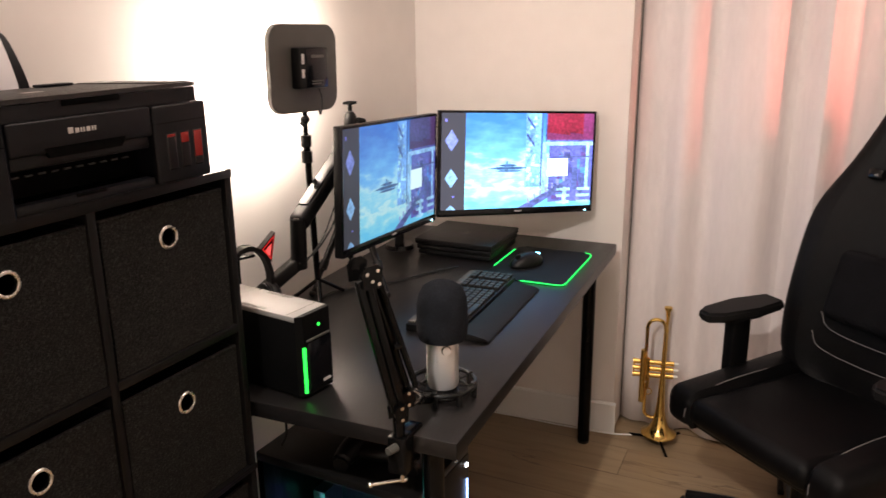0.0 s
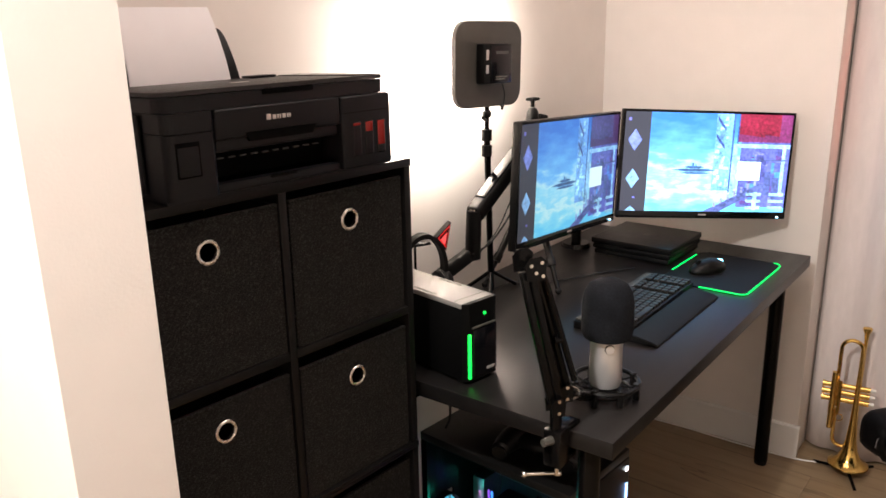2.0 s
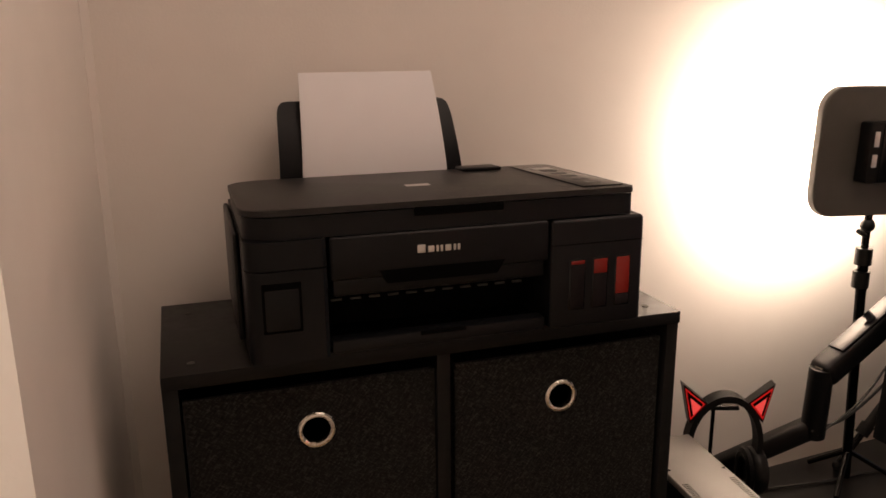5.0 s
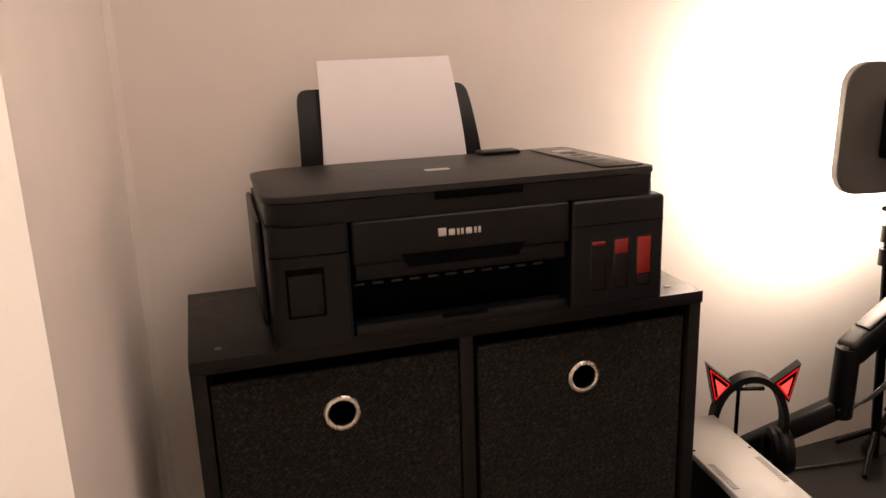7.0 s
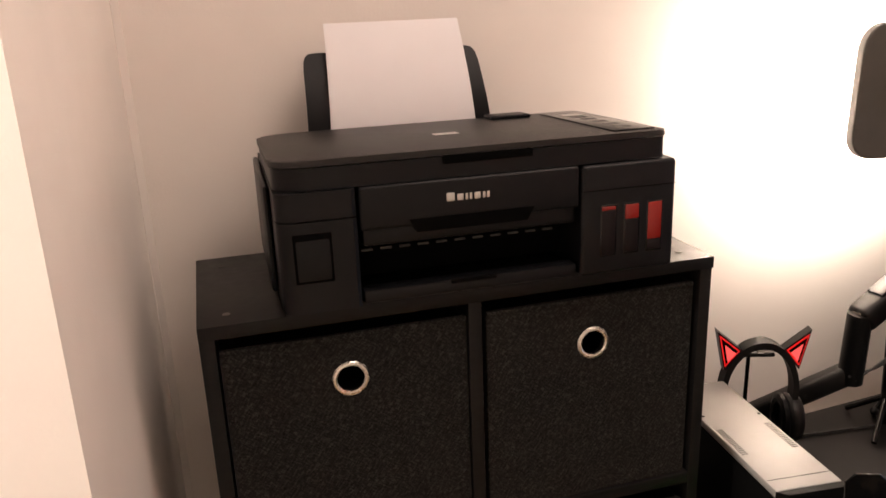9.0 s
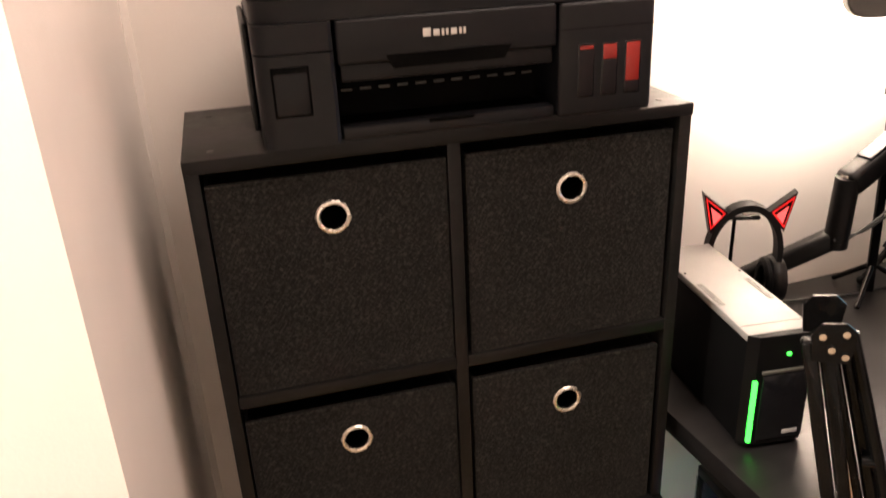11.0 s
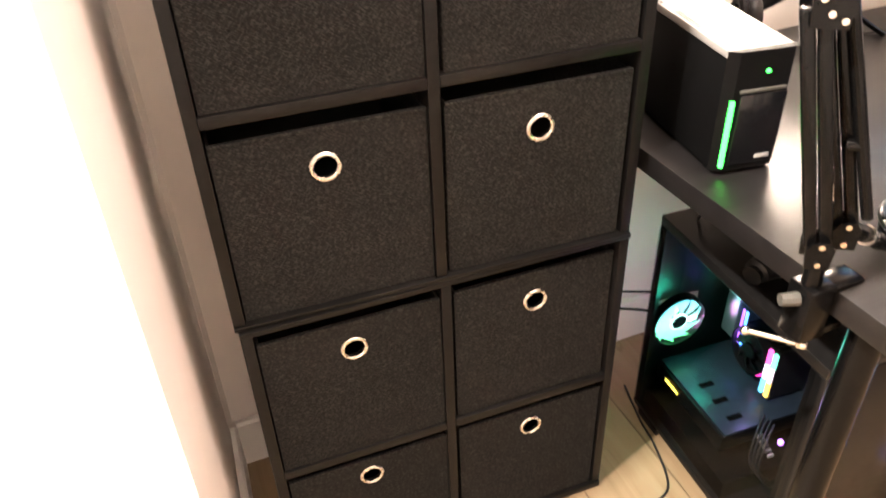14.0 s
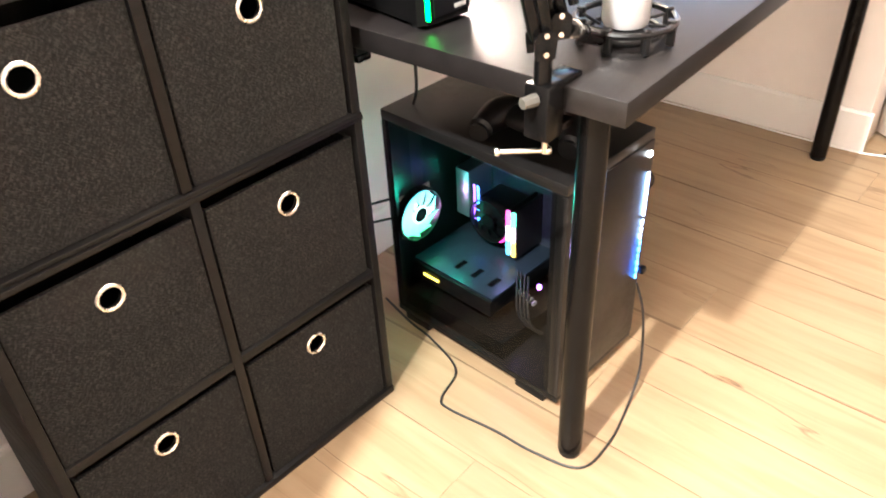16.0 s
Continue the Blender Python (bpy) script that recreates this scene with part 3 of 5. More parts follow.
        for a, b in zip(ribs, ribs[1:]):
            for k in range(4):
                bm.faces.new((a[k], a[(k + 1) % 4], b[(k + 1) % 4], b[k]))
        bm.faces.new(ribs[0][::-1])
        bm.faces.new(ribs[-1])
        part("paper_support", bm, PRINTER_M, p)
    # the scanner unit falls a little towards the back
    top_parts = {"scanner_housing", "scanner_lid", "lid_grip", "lid_badge", "control_strip", "button", "display", "hinge_cover"}
    for ob in p.children_recursive:
        if ob.name.split(".")[0] in top_parts:
            for v in ob.data.vertices:
                v.co.z -= 0.008 * v.co.y / D
    return p


printer()


def paper():
    p = thing("paper_stack", "white printer paper leaning in the rear tray", "paper", UPPER @ pose(0.082, -0.016, 2 * CH, rz=-0.8) @ Matrix.Diagonal((1.03, 0.83, 0.98, 1)))
    for s in range(3):
        bm = bmesh.new()
        ribs = []
        n = 12
        for k in range(n + 1):
            t = k / n
            y = 0.326 + 0.048 * t ** 1.7 - 0.0009 * s
            z = 0.140 + (0.144 - 0.0012 * s) * t
            x0, x1 = 0.105 + 0.0008 * s + 0.006 * t, 0.296 - 0.010 * t
            ribs.append([bm.verts.new(q) for q in ((x0, y, z), (x1, y, z), (x1, y + 0.0005, z), (x0, y + 0.0005, z))])
        for a, b in zip(ribs, ribs[1:]):
            for k in range(4):
                bm.faces.new((a[k], a[(k + 1) % 4], b[(k + 1) % 4], b[k]))
        bm.faces.new(ribs[0][::-1])
        bm.faces.new(ribs[-1])
        part("sheet", bm, PAPER, p)


paper()


# ---- video light on its stand ----
LAMP_PANEL = glow("video_light_diffuser", (1.0, 0.88, 0.74), 10.0)


def video_light():
    cx, cy, cz = 1.123, 0.188, 1.344
    v = thing("video_light", "grey square video light facing the wall on a black stand", "video light", pose(cx, cy, DZ))
    h = cz - DZ
    tilt = pose(0, 0, h, rx=0, ry=1.5, rz=-6)
    bm = bmesh.new()
    prism(bm, rounded(0.245, 0.208, 0.040, 8), 0, 0.017, tilt @ pose(0, -0.008, 0, rx=-90))
    bmesh.ops.bevel(bm, geom=[e for e in bm.edges], offset=0.002, segments=1, affect="EDGES")
    body = part("panel", bm, GREY_M, v, "grey rounded square light panel")
    bm = bmesh.new()
    prism(bm, rounded(0.222, 0.185, 0.033, 8), 0, 0.003, tilt @ pose(0, 0.0098, 0, rx=-90))
    part("diffuser", bm, LAMP_PANEL, body, "glowing white diffuser")
    bm = bmesh.new()
    box(bm, -0.052, 0.050, -0.036, -0.0085, -0.046, 0.050, 0.004, m=tilt)
    ctrl = part("control_box", bm, PLASTIC, v)
    bm = bmesh.new()
    box(bm, -0.030, 0.048, -0.0375, -0.0362, -0.043, 0.047, 0.001, m=tilt)
    part("back_plate", bm, PLASTIC_G, ctrl)
    for z0, z1 in ((0.012, 0.036), (-0.020, 0.0)):
        bm = bmesh.new()
        box(bm, -0.046, -0.037, -0.0376, -0.0362, z0, z1, 0.0005, m=tilt)
        part("label_strip", bm, SILVER, ctrl)
    for z0, x1 in ((0.026, 0.034), (-0.030, 0.03), (-0.036, 0.022)):
        bm = bmesh.new()
        box(bm, -0.012, x1, -0.0386, -0.0376, z0, z0 + (0.007 if z0 > 0 else 0.003), 0, m=tilt)
        part("label_bar", bm, GREY_M, ctrl)
    bm = bmesh.new()
    sweep(bm, curve_pts([(0.02, -0.03, h - 0.045), (0.026, -0.034, h - 0.075), (0.022, -0.03, h - 0.11), (0.03, -0.02, h - 0.10)]), 0.0022, 8)
    part("tether_cable", bm, CABLE, v)
    # stand
    rd("stand_rod", BLACKM, v, (0.05, 0.025, 0.004), (-0.004, 0.0, h - 0.17), 0.0085)
    rd("upper_rod", BLACKM, v, (-0.004, 0.0, h - 0.17), (-0.004, 0.0, h - 0.098), 0.006)
    for z in (h - 0.175, h - 0.215):
        rd("collar", PLASTIC, v, (-0.004, 0.0, z - 0.014), (-0.004, 0.0, z + 0.014), 0.0135)
    bm = bmesh.new()
    ball(bm, (-0.004, 0, h - 0.122), 0.012)
    part("ball_joint", bm, PLASTIC, v)
    rd("lock_lever", PLASTIC, v, (-0.004, 0, h - 0.14), (-0.032, -0.008, h - 0.128), 0.004)
    for a in (100, 220, 340):
        rd("foot_leg", BLACKM, v, (0.045, 0.022, 0.06), (0.045 + 0.09 * math.cos(radians(a)), 0.022 + 0.07 * math.sin(radians(a)), 0.004), 0.005)
    return v


video_light()


# ---- monitors ----
def flat(bm, pts, y):
    bm.faces.new([bm.verts.new((x, y, z)) for x, z in pts])


def screen_material(name, gain):
    m = bpy.data.materials.new(name)
    m.use_nodes = True
    nt = m.node_tree
    b = nt.nodes["Principled BSDF"]
    b.inputs["Base Color"].default_value = (0.01, 0.01, 0.012, 1)
    b.inputs["Roughness"].default_value = 0.35
    tc = nt.nodes.new("ShaderNodeTexCoord")
    sep = nt.nodes.new("ShaderNodeSeparateXYZ")
    nt.links.new(tc.outputs["Object"], sep.inputs[0])
    n = nt.nodes.new("ShaderNodeTexNoise")
    n.inputs["Scale"].default_value, n.inputs["Detail"].default_value = 26, 9
    stretch = nt.nodes.new("ShaderNodeMapping")
    stretch.inputs["Scale"].default_value = (0.55, 1, 1.5)
    nt.links.new(tc.outputs["Object"], stretch.inputs["Vector"])
    nt.links.new(stretch.outputs[0], n.inputs["Vector"])
    grad = nt.nodes.new("ShaderNodeMapRange")
    grad.inputs[1].default_value, grad.inputs[2].default_value = 0.02, 0.31
    nt.links.new(sep.outputs["Z"], grad.inputs[0])
    mixv = nt.nodes.new("ShaderNodeMath")
    mixv.operation = "MULTIPLY_ADD"
    mixv.inputs[1].default_value, mixv.inputs[2].default_value = 0.75, -0.375
    nt.links.new(n.outputs[0], mixv.inputs[0])
    sm = nt.nodes.new("ShaderNodeMath")
    nt.links.new(grad.outputs[0], sm.inputs[0])
    nt.links.new(mixv.outputs[0], sm.inputs[1])
    ramp = nt.nodes.new("ShaderNodeValToRGB")
    e = ramp.color_ramp.elements
    e[0].position, e[0].color = 0.0, (0.16, 0.66, 1.0, 1)
    e[1].position, e[1].color = 1.0, (0.05, 0.22, 0.75, 1)
    for pos, c in ((0.14, (0.30, 0.80, 1.0, 1)), (0.24, (0.62, 0.95, 1.0, 1)), (0.33, (0.26, 0.74, 1.0, 1)), (0.44, (0.52, 0.88, 1.0, 1)), (0.56, (0.18, 0.54, 1.0, 1)), (0.8, (0.10, 0.34, 0.88, 1))):
        q = e.new(pos)
        q.color = c
    nt.links.new(sm.outputs[0], ramp.inputs[0])
    nt.links.new(ramp.outputs[0], b.inputs["Emission Color"])
    b.inputs["Emission Strength"].default_value = gain
    return m


def picture_glow(name, colour, strength):
    """A lit patch of a picture, mottled at two scales."""
    m = glow(name, colour, strength)
    nt = m.node_tree
    b = nt.nodes["Principled BSDF"]
    tc = nt.nodes.new("ShaderNodeTexCoord")
    parts = []
    for size in (18, 110):
        n = nt.nodes.new("ShaderNodeTexNoise")
        n.inputs["Scale"].default_value, n.inputs["Detail"].default_value = size, 4
        nt.links.new(tc.outputs["Object"], n.inputs["Vector"])
        parts.append(n)
    add = nt.nodes.new("ShaderNodeMath")
    nt.links.new(parts[0].outputs[0], add.inputs[0])
    nt.links.new(parts[1].outputs[0], add.inputs[1])
    r = nt.nodes.new("ShaderNodeMapRange")
    r.inputs[1].default_value, r.inputs[2].default_value = 0.7, 1.3
    r.inputs[3].default_value, r.inputs[4].default_value = strength * 0.45, strength * 1.7
    nt.links.new(add.outputs[0], r.inputs[0])
    nt.links.new(r.outputs[0], b.inputs["Emission Strength"])
    return m


def monitor(label, m, w, gain, dusk):
    h = w * 0.602
    mo = thing("monitor", label, "monitor", m, "monitors on the desk")
    bx("housing", PLASTIC, mo, -w / 2, w / 2, 0.0, 0.022, 0, h, 0.002)
    bx("rear_bulge", PLASTIC, mo, -w * 0.32, w * 0.32, 0.022, 0.045, h * 0.12, h * 0.75, 0.01)
    bx("chin", PLASTIC_G, mo, -w / 2, w / 2, -0.003, 0.0, 0.0, 0.021, 0.001)
    for x in (-w / 2, w / 2 - 0.007):
        bx("bezel", PLASTIC_G, mo, x, x + 0.007, -0.002, 0.0, 0.0212, h, 0.0005)
    bx("bezel", PLASTIC_G, mo, -w / 2 + 0.0072, w / 2 - 0.0072, -0.002, 0.0, h - 0.007, h, 0.0005)
    x0, x1, z0, z1 = -w / 2 + 0.0072, w / 2 - 0.0072, 0.0212, h - 0.0072
    sw, sh = x1 - x0, z1 - z0
    bm = bmesh.new()
    flat(bm, [(x0, z0), (x1, z0), (x1, z1), (x0, z1)], -0.0005)
    scr = part("screen", bm, screen_material("screen_sky", gain), mo, "lit screen with a blue futuristic city picture", smooth=False)

    def at(u, v):
        return (x0 + u * sw, z0 + v * sh)

    def shape(name, polys, colour, strength, y):
        plain = name in ("side_panel_image", "icon_image", "sign_image")
        ma = (glow if plain else picture_glow)(name + "_light", colour, strength * gain)
        for poly in polys:
            bm = bmesh.new()
            flat(bm, [at(u, v) for u, v in poly], y)
            part(name, bm, ma, scr, smooth=False)

    def rect(u0, v0, u1, v1):
        return [(u0, v0), (u1, v0), (u1, v1), (u0, v1)]

    shape("side_panel_image", [rect(0, 0, 0.15, 1)], (0.045, 0.047, 0.066), 1, -0.0008)
    dia = lambda u, v, a, b: [(u, v - b), (u + a, v), (u, v + b), (u - a, v)]
    shape("diamond_image", [dia(0.063, 0.72, 0.042, 0.11)], (0.17, 0.22, 0.60), 1, -0.0011)
    shape("diamond_image", [dia(0.063, 0.33, 0.040, 0.10), [(0.03, 0.0), (0.096, 0.0), (0.063, 0.05)]], (0.25, 0.48, 0.80), 1, -0.0011)
    shape("icon_image", [rect(0.02, 0.91, 0.035, 0.94), rect(0.07, 0.13, 0.085, 0.145)], (0.2, 0.2, 0.8), 1, -0.0011)
    shape("red_sky_image", [rect(0.68, 0.72, 0.93, 1)], dusk, 1, -0.0008)
    shape("purple_sky_image", [rect(0.93, 0.72, 1, 1), [(0.68, 0.72), (0.93, 0.72), (0.93, 0.78), (0.84, 0.80), (0.84, 0.77), (0.68, 0.80)]], (dusk[0] * 0.7 + 0.02, 0.03, 0.13), 1, -0.00085)
    shape("strut_image", [rect(0.642, 0.2, 0.652, 1), rect(0.672, 0.7, 0.680, 1), [(0.545, 0.98), (0.60, 0.86), (0.60, 0.82), (0.545, 0.94)], [(0.545, 0.80), (0.60, 0.68), (0.60, 0.64), (0.545, 0.76)]], (0.05, 0.10, 0.36), 1, -0.00125)
    shape("dusk_image", [rect(0.70, 0.05, 1, 0.72)], (0.11, 0.13, 0.50), 1, -0.0009)
    shape("tower_image", [rect(0.54, 0.22, 0.64, 1)], (0.18, 0.42, 0.90), 1, -0.0010)
    rr = random.Random(7)
    shape("window_light_image", [rect(u, v, u + rr.uniform(0.01, 0.03), v + rr.uniform(0.02, 0.05)) for u, v in [(rr.uniform(0.54, 0.62), rr.uniform(0.22, 0.97)) for _ in range(26)]], (0.42, 0.80, 1.0), 1, -0.0012)
    hull = lambda v, a, b, h: [(0.43 - a, v), (0.43 - a * 0.4, v - h), (0.43 + b * 0.5, v - h), (0.43 + b, v), (0.43 + b * 0.6, v + h), (0.43 - a * 0.5, v + h)]
    shape("ship_image", [hull(0.425, 0.14, 0.13, 0.014), hull(0.395, 0.09, 0.10, 0.010), hull(0.455, 0.07, 0.06, 0.012), rect(0.415, 0.465, 0.425, 0.50), rect(0.435, 0.465, 0.441, 0.485)], (0.05, 0.13, 0.34), 1, -0.0012)
    shape("ship_light_image", [rect(0.33, 0.405, 0.52, 0.411), rect(0.36, 0.438, 0.49, 0.443)], (0.25, 0.55, 0.95), 1, -0.0013)
    shape("frame_image", [rect(0.655, 0.66, 1, 0.70), rect(0.655, 0.10, 0.68, 0.66), rect(0.955, 0.20, 0.975, 0.66)], (0.33, 0.62, 1.0), 1, -0.0014)
    rd2 = random.Random(11)
    for colour in ((0.07, 0.08, 0.30), (0.20, 0.22, 0.68), (0.08, 0.26, 0.70), (0.13, 0.07, 0.30)):
        shape("machine_image", [rect(u, v, u + a, v + b) for u, v, a, b in [(rd2.uniform(0.70, 0.93), rd2.uniform(0.06, 0.60), rd2.uniform(0.012, 0.07), rd2.uniform(0.015, 0.11)) for _ in range(9)]], colour, 1, -0.00095 - 0.00005 * rd2.random())
    shape("sign_image", [rect(0.69, 0.33, 0.83, 0.52)], (0.72, 0.92, 1.0), 1.3, -0.0015)
    shape("tower_image", [rect(0.86, 0.18, 0.90, 0.42), rect(0.91, 0.14, 0.95, 0.36), rect(0.74, 0.53, 1, 0.545)], (0.08, 0.11, 0.32), 1, -0.0015)
    shape("walkway_image", [[(0.50, 0), (0.60, 0), (0.88, 0.27), (0.84, 0.30)]], (0.09, 0.12, 0.35), 1, -0.0016)
    shape("rail_image", [[(0.56 + k * 0.04, 0.05 + k * 0.037), (0.575 + k * 0.04, 0.05 + k * 0.037), (0.575 + k * 0.04, 0.11 + k * 0.037), (0.56 + k * 0.04, 0.11 + k * 0.037)] for k in range(7)], (0.30, 0.34, 0.75), 1, -0.0018)
    shape("panel_light_image", [rect(u, v, u + 0.09, v + 0.03) for u in (0.76, 0.90) for v in (0.03, 0.10, 0.17)] + [rect(0.80, 0.02, 0.825, 0.21)], (0.36, 0.66, 0.92), 1, -0.0019)
    bx("power_light", glow("power_led", (0.35, 0.75, 1.0), 6), mo, w / 2 - 0.03, w / 2 - 0.022, -0.0042, -0.003, 0.004, 0.008, 0)
    bx("brand_mark", SILVER, mo, -0.012, 0.012, -0.0036, -0.003, 0.009, 0.014, 0)
    bx("mount_plate", BLACKM, mo, -0.05, 0.05, 0.0455, 0.053, h * 0.32, h * 0.65, 0.002)
    return mo


monitor("black monitor on a pole mount showing a blue city picture", pose(1.816, -0.122, 0.851, -4.0, 3.3, -44.9), 0.541, 1.5, (0.26, 0.014, 0.045))
monitor("black monitor held by a desk arm showing a blue city picture", pose(1.362, 0.083, 0.868, 0.6, 2.9, 0.3), 0.545, 0.56, (0.08, 0.07, 0.22))


# ---- backup battery unit ----
GREEN = glow("green_led", (0.020, 1.0, 0.055), 2.2)


def ups():
    u = thing("backup_battery", "black tower backup battery with a green light bar on the desk", "power unit", pose(0.652, -0.092, DZ, rz=-8))
    W, D, H = 0.098, 0.30, 0.176
    bx("housing", MATTE, u, 0.003, W - 0.003, 0.012, D, 0.006, H - 0.012, 0.003)
    bx("top_cover", UPS_TOP, u, 0.002, W - 0.002, 0.014, D + 0.002, H - 0.0118, H, 0.003, "satin black top cover with the lamp's shine put into its colour")
    # flat darker strips on the cover, coloured as the shade inside vent slots
    SLOT = mat("shaded_slot", (0.075, 0.07, 0.068), 0.7)
    for k in range(15):
        for x in (0.0065, W - 0.0165):
            bx("vent_slot", SLOT, u, x, x + 0.009, 0.098 + 0.0046 * k, 0.1002 + 0.0046 * k, H + 0.00005, H + 0.0004, 0)
    for x, y in ((0.008, 0.205), (W - 0.008, 0.192)):
        rd("cover_screw", DARK, u, (x, y, H), (x, y, H + 0.0005), 0.0022, seg=12)
    bx("cover_seam", DARK, u, 0.004, W - 0.004, 0.036, 0.0368, H + 0.00005, H + 0.0003, 0)
    bm = bmesh.new()
    poly = [(0.0, 0.0115), (0.012, 0.001), (W - 0.010, 0.0), (W, 0.0115)]
    prism(bm, poly, 0.008, H + 0.001)
    part("front_panel", bm, MATTE, u)
    bx("front_inset", PLASTIC_G, u, 0.022, W - 0.008, -0.0012, 0.006, 0.016, 0.118, 0.001)
    bx("grip_slot", GREY_M, u, 0.020, W - 0.012, -0.0016, 0.004, 0.121, 0.1255, 0.0008)
    bx("light_bar", GREEN, u, 0.0095, 0.0155, -0.0016, 0.006, 0.014, 0.112, 0.0015, "glowing green light bar")
    bx("power_button", GREEN, u, 0.052, 0.058, -0.0018, 0.002, 0.146, 0.151, 0.001, "small green power light")
    bx("brand_mark", SILVER, u, 0.060, 0.082, -0.002, -0.001, 0.022, 0.028, 0.0005)
    for x in (0.015, W - 0.015):
        for y in (0.03, D - 0.03):
            rd("foot", RUBBER, u, (x, y, 0), (x, y, 0.0065), 0.008)


ups()

# ---- headphones on a stand ----
EAR_RED = glow("red_ear_light", (1.0, 0.006, 0.007), 0.55)
EAR_CORE = glow("pink_red_ear_light", (1.0, 0.085, 0.080), 0.9)


def headphones():
    m = pose(0.852, 0.185, DZ, rz=-22) @ Matrix.Diagonal((0.80, 0.9, 1.01, 1))
    st = thing("headphone_stand", "slim black headphone stand on the desk", "stand", m)
    rd("base", PLASTIC, st, (0, 0.01, 0), (0, 0.01, 0.008), 0.055, seg=28)
    rd("stem", BLACKM, st, (-0.02, 0.01, 0.008), (-0.02, 0.01, 0.205), 0.004)
    bx("cradle", PLASTIC, st, -0.035, 0.03, 0.0, 0.02, 0.2052, 0.212, 0.003)
    h = thing("cat_ear_headphones", "black over-ear headphones with glowing red cat ears", "headphones", m)
    arc = []
    for k in range(25):
        a = radians(-20 + 220 * k / 24)
        arc.append((0.072 * math.cos(a), 0.0, 0.148 + 0.083 * math.sin(a) * (1 if math.sin(a) > 0 else 1.2)))
    bm = bmesh.new()
    rings = []
    for i, p in enumerate(arc):
        p = Vector(p)
        t = (Vector(arc[min(i + 1, 24)]) - Vector(arc[max(i - 1, 0)])).normalized()
        n = t.cross(Vector((0, 1, 0))).normalized()
        hw, th = 0.014, 0.0055
        rings.append([bm.verts.new(p + n * a + Vector((0, b, 0))) for a, b in ((th, -hw), (th, hw), (-th, hw), (-th, -hw))])
    for a, b in zip(rings, rings[1:]):
        for k in range(4):
            bm.faces.new((a[k], a[(k + 1) % 4], b[(k + 1) % 4], b[k]))
    bm.faces.new(rings[0][::-1])
    bm.faces.new(rings[-1])
    part("headband", bm, RUBBER, h)
    bx("pad_label", SILVER, h, -0.012, 0.018, -0.0145, -0.004, 0.2195, 0.2235, 0.001)
    for s in (-1, 1):
        bm = bmesh.new()
        lathe(bm, [(0.02, -0.014), (0.036, -0.014), (0.041, -0.006), (0.041, 0.004), (0.036, 0.016), (0.016, 0.018)], 28, pose(s * 0.070, 0, 0.098, ry=90 * s))
        cup = part("ear_cup", bm, PLASTIC, h)
        bm = bmesh.new()
        ring = [(s * (0.070 - 0.018), 0.030 * math.cos(2 * math.pi * k / 24), 0.098 + 0.032 * math.sin(2 * math.pi * k / 24)) for k in range(24)]
        sweep(bm, ring, 0.010, 8, closed=True)
        part("ear_cushion", bm, LEATHER, cup)
        for y in (-0.008, 0.008):
            rd("yoke_rod", BLACKM, h, (s * 0.071, y, 0.122), (s * 0.069, y, 0.150), 0.0028)
        # ear: outer frame, red rim and pink core
        base, tip, back = Vector((s * 0.040, 0, 0.222)), Vector((s * 0.092, 0, 0.256)), Vector((s * 0.074, 0, 0.188))
        c = (base + tip + back) / 3
        for nm, k, y0, y1, ma, lab in (("ear_shell", 1.0, -0.010, 0.010, PLASTIC, ""), ("ear_rim", 0.80, -0.0115, -0.0102, EAR_RED, "glowing red ear rim"), ("ear_inset", 0.66, -0.0122, -0.0116, DARK, ""), ("ear_core", 0.44, -0.0130, -0.0123, EAR_CORE, "glowing pink-red ear light")):
            bm = bmesh.new()
            o = c + ((base + back) / 2 - c) * (0.22 if nm == "ear_core" else 0.0)
            a = [bm.verts.new(o + (q - c) * k + Vector((0, y0, 0))) for q in (base, tip, back)]
            b = [bm.verts.new(o + (q - c) * k + Vector((0, y1, 0))) for q in (base, tip, back)]
            bm.faces.new(a)
            bm.faces.new(b[::-1])
            for i in range(3):
                bm.faces.new((a[i], a[(i + 1) % 3], b[(i + 1) % 3], b[i]))
            part(nm, bm, ma, h, lab, smooth=False)


headphones()


# ---- monitor arms ----
def flat_arm(bm, p0, p1, w, h):
    p0, p1 = Vector(p0), Vector(p1)
    d = p1 - p0
    m = Matrix.Translation((p0 + p1) / 2) @ d.to_track_quat("X", "Z").to_matrix().to_4x4()
    box(bm, -d.length / 2, d.length / 2, -w / 2, w / 2, -h / 2, h / 2, min(w, h) * 0.25, 3, m)


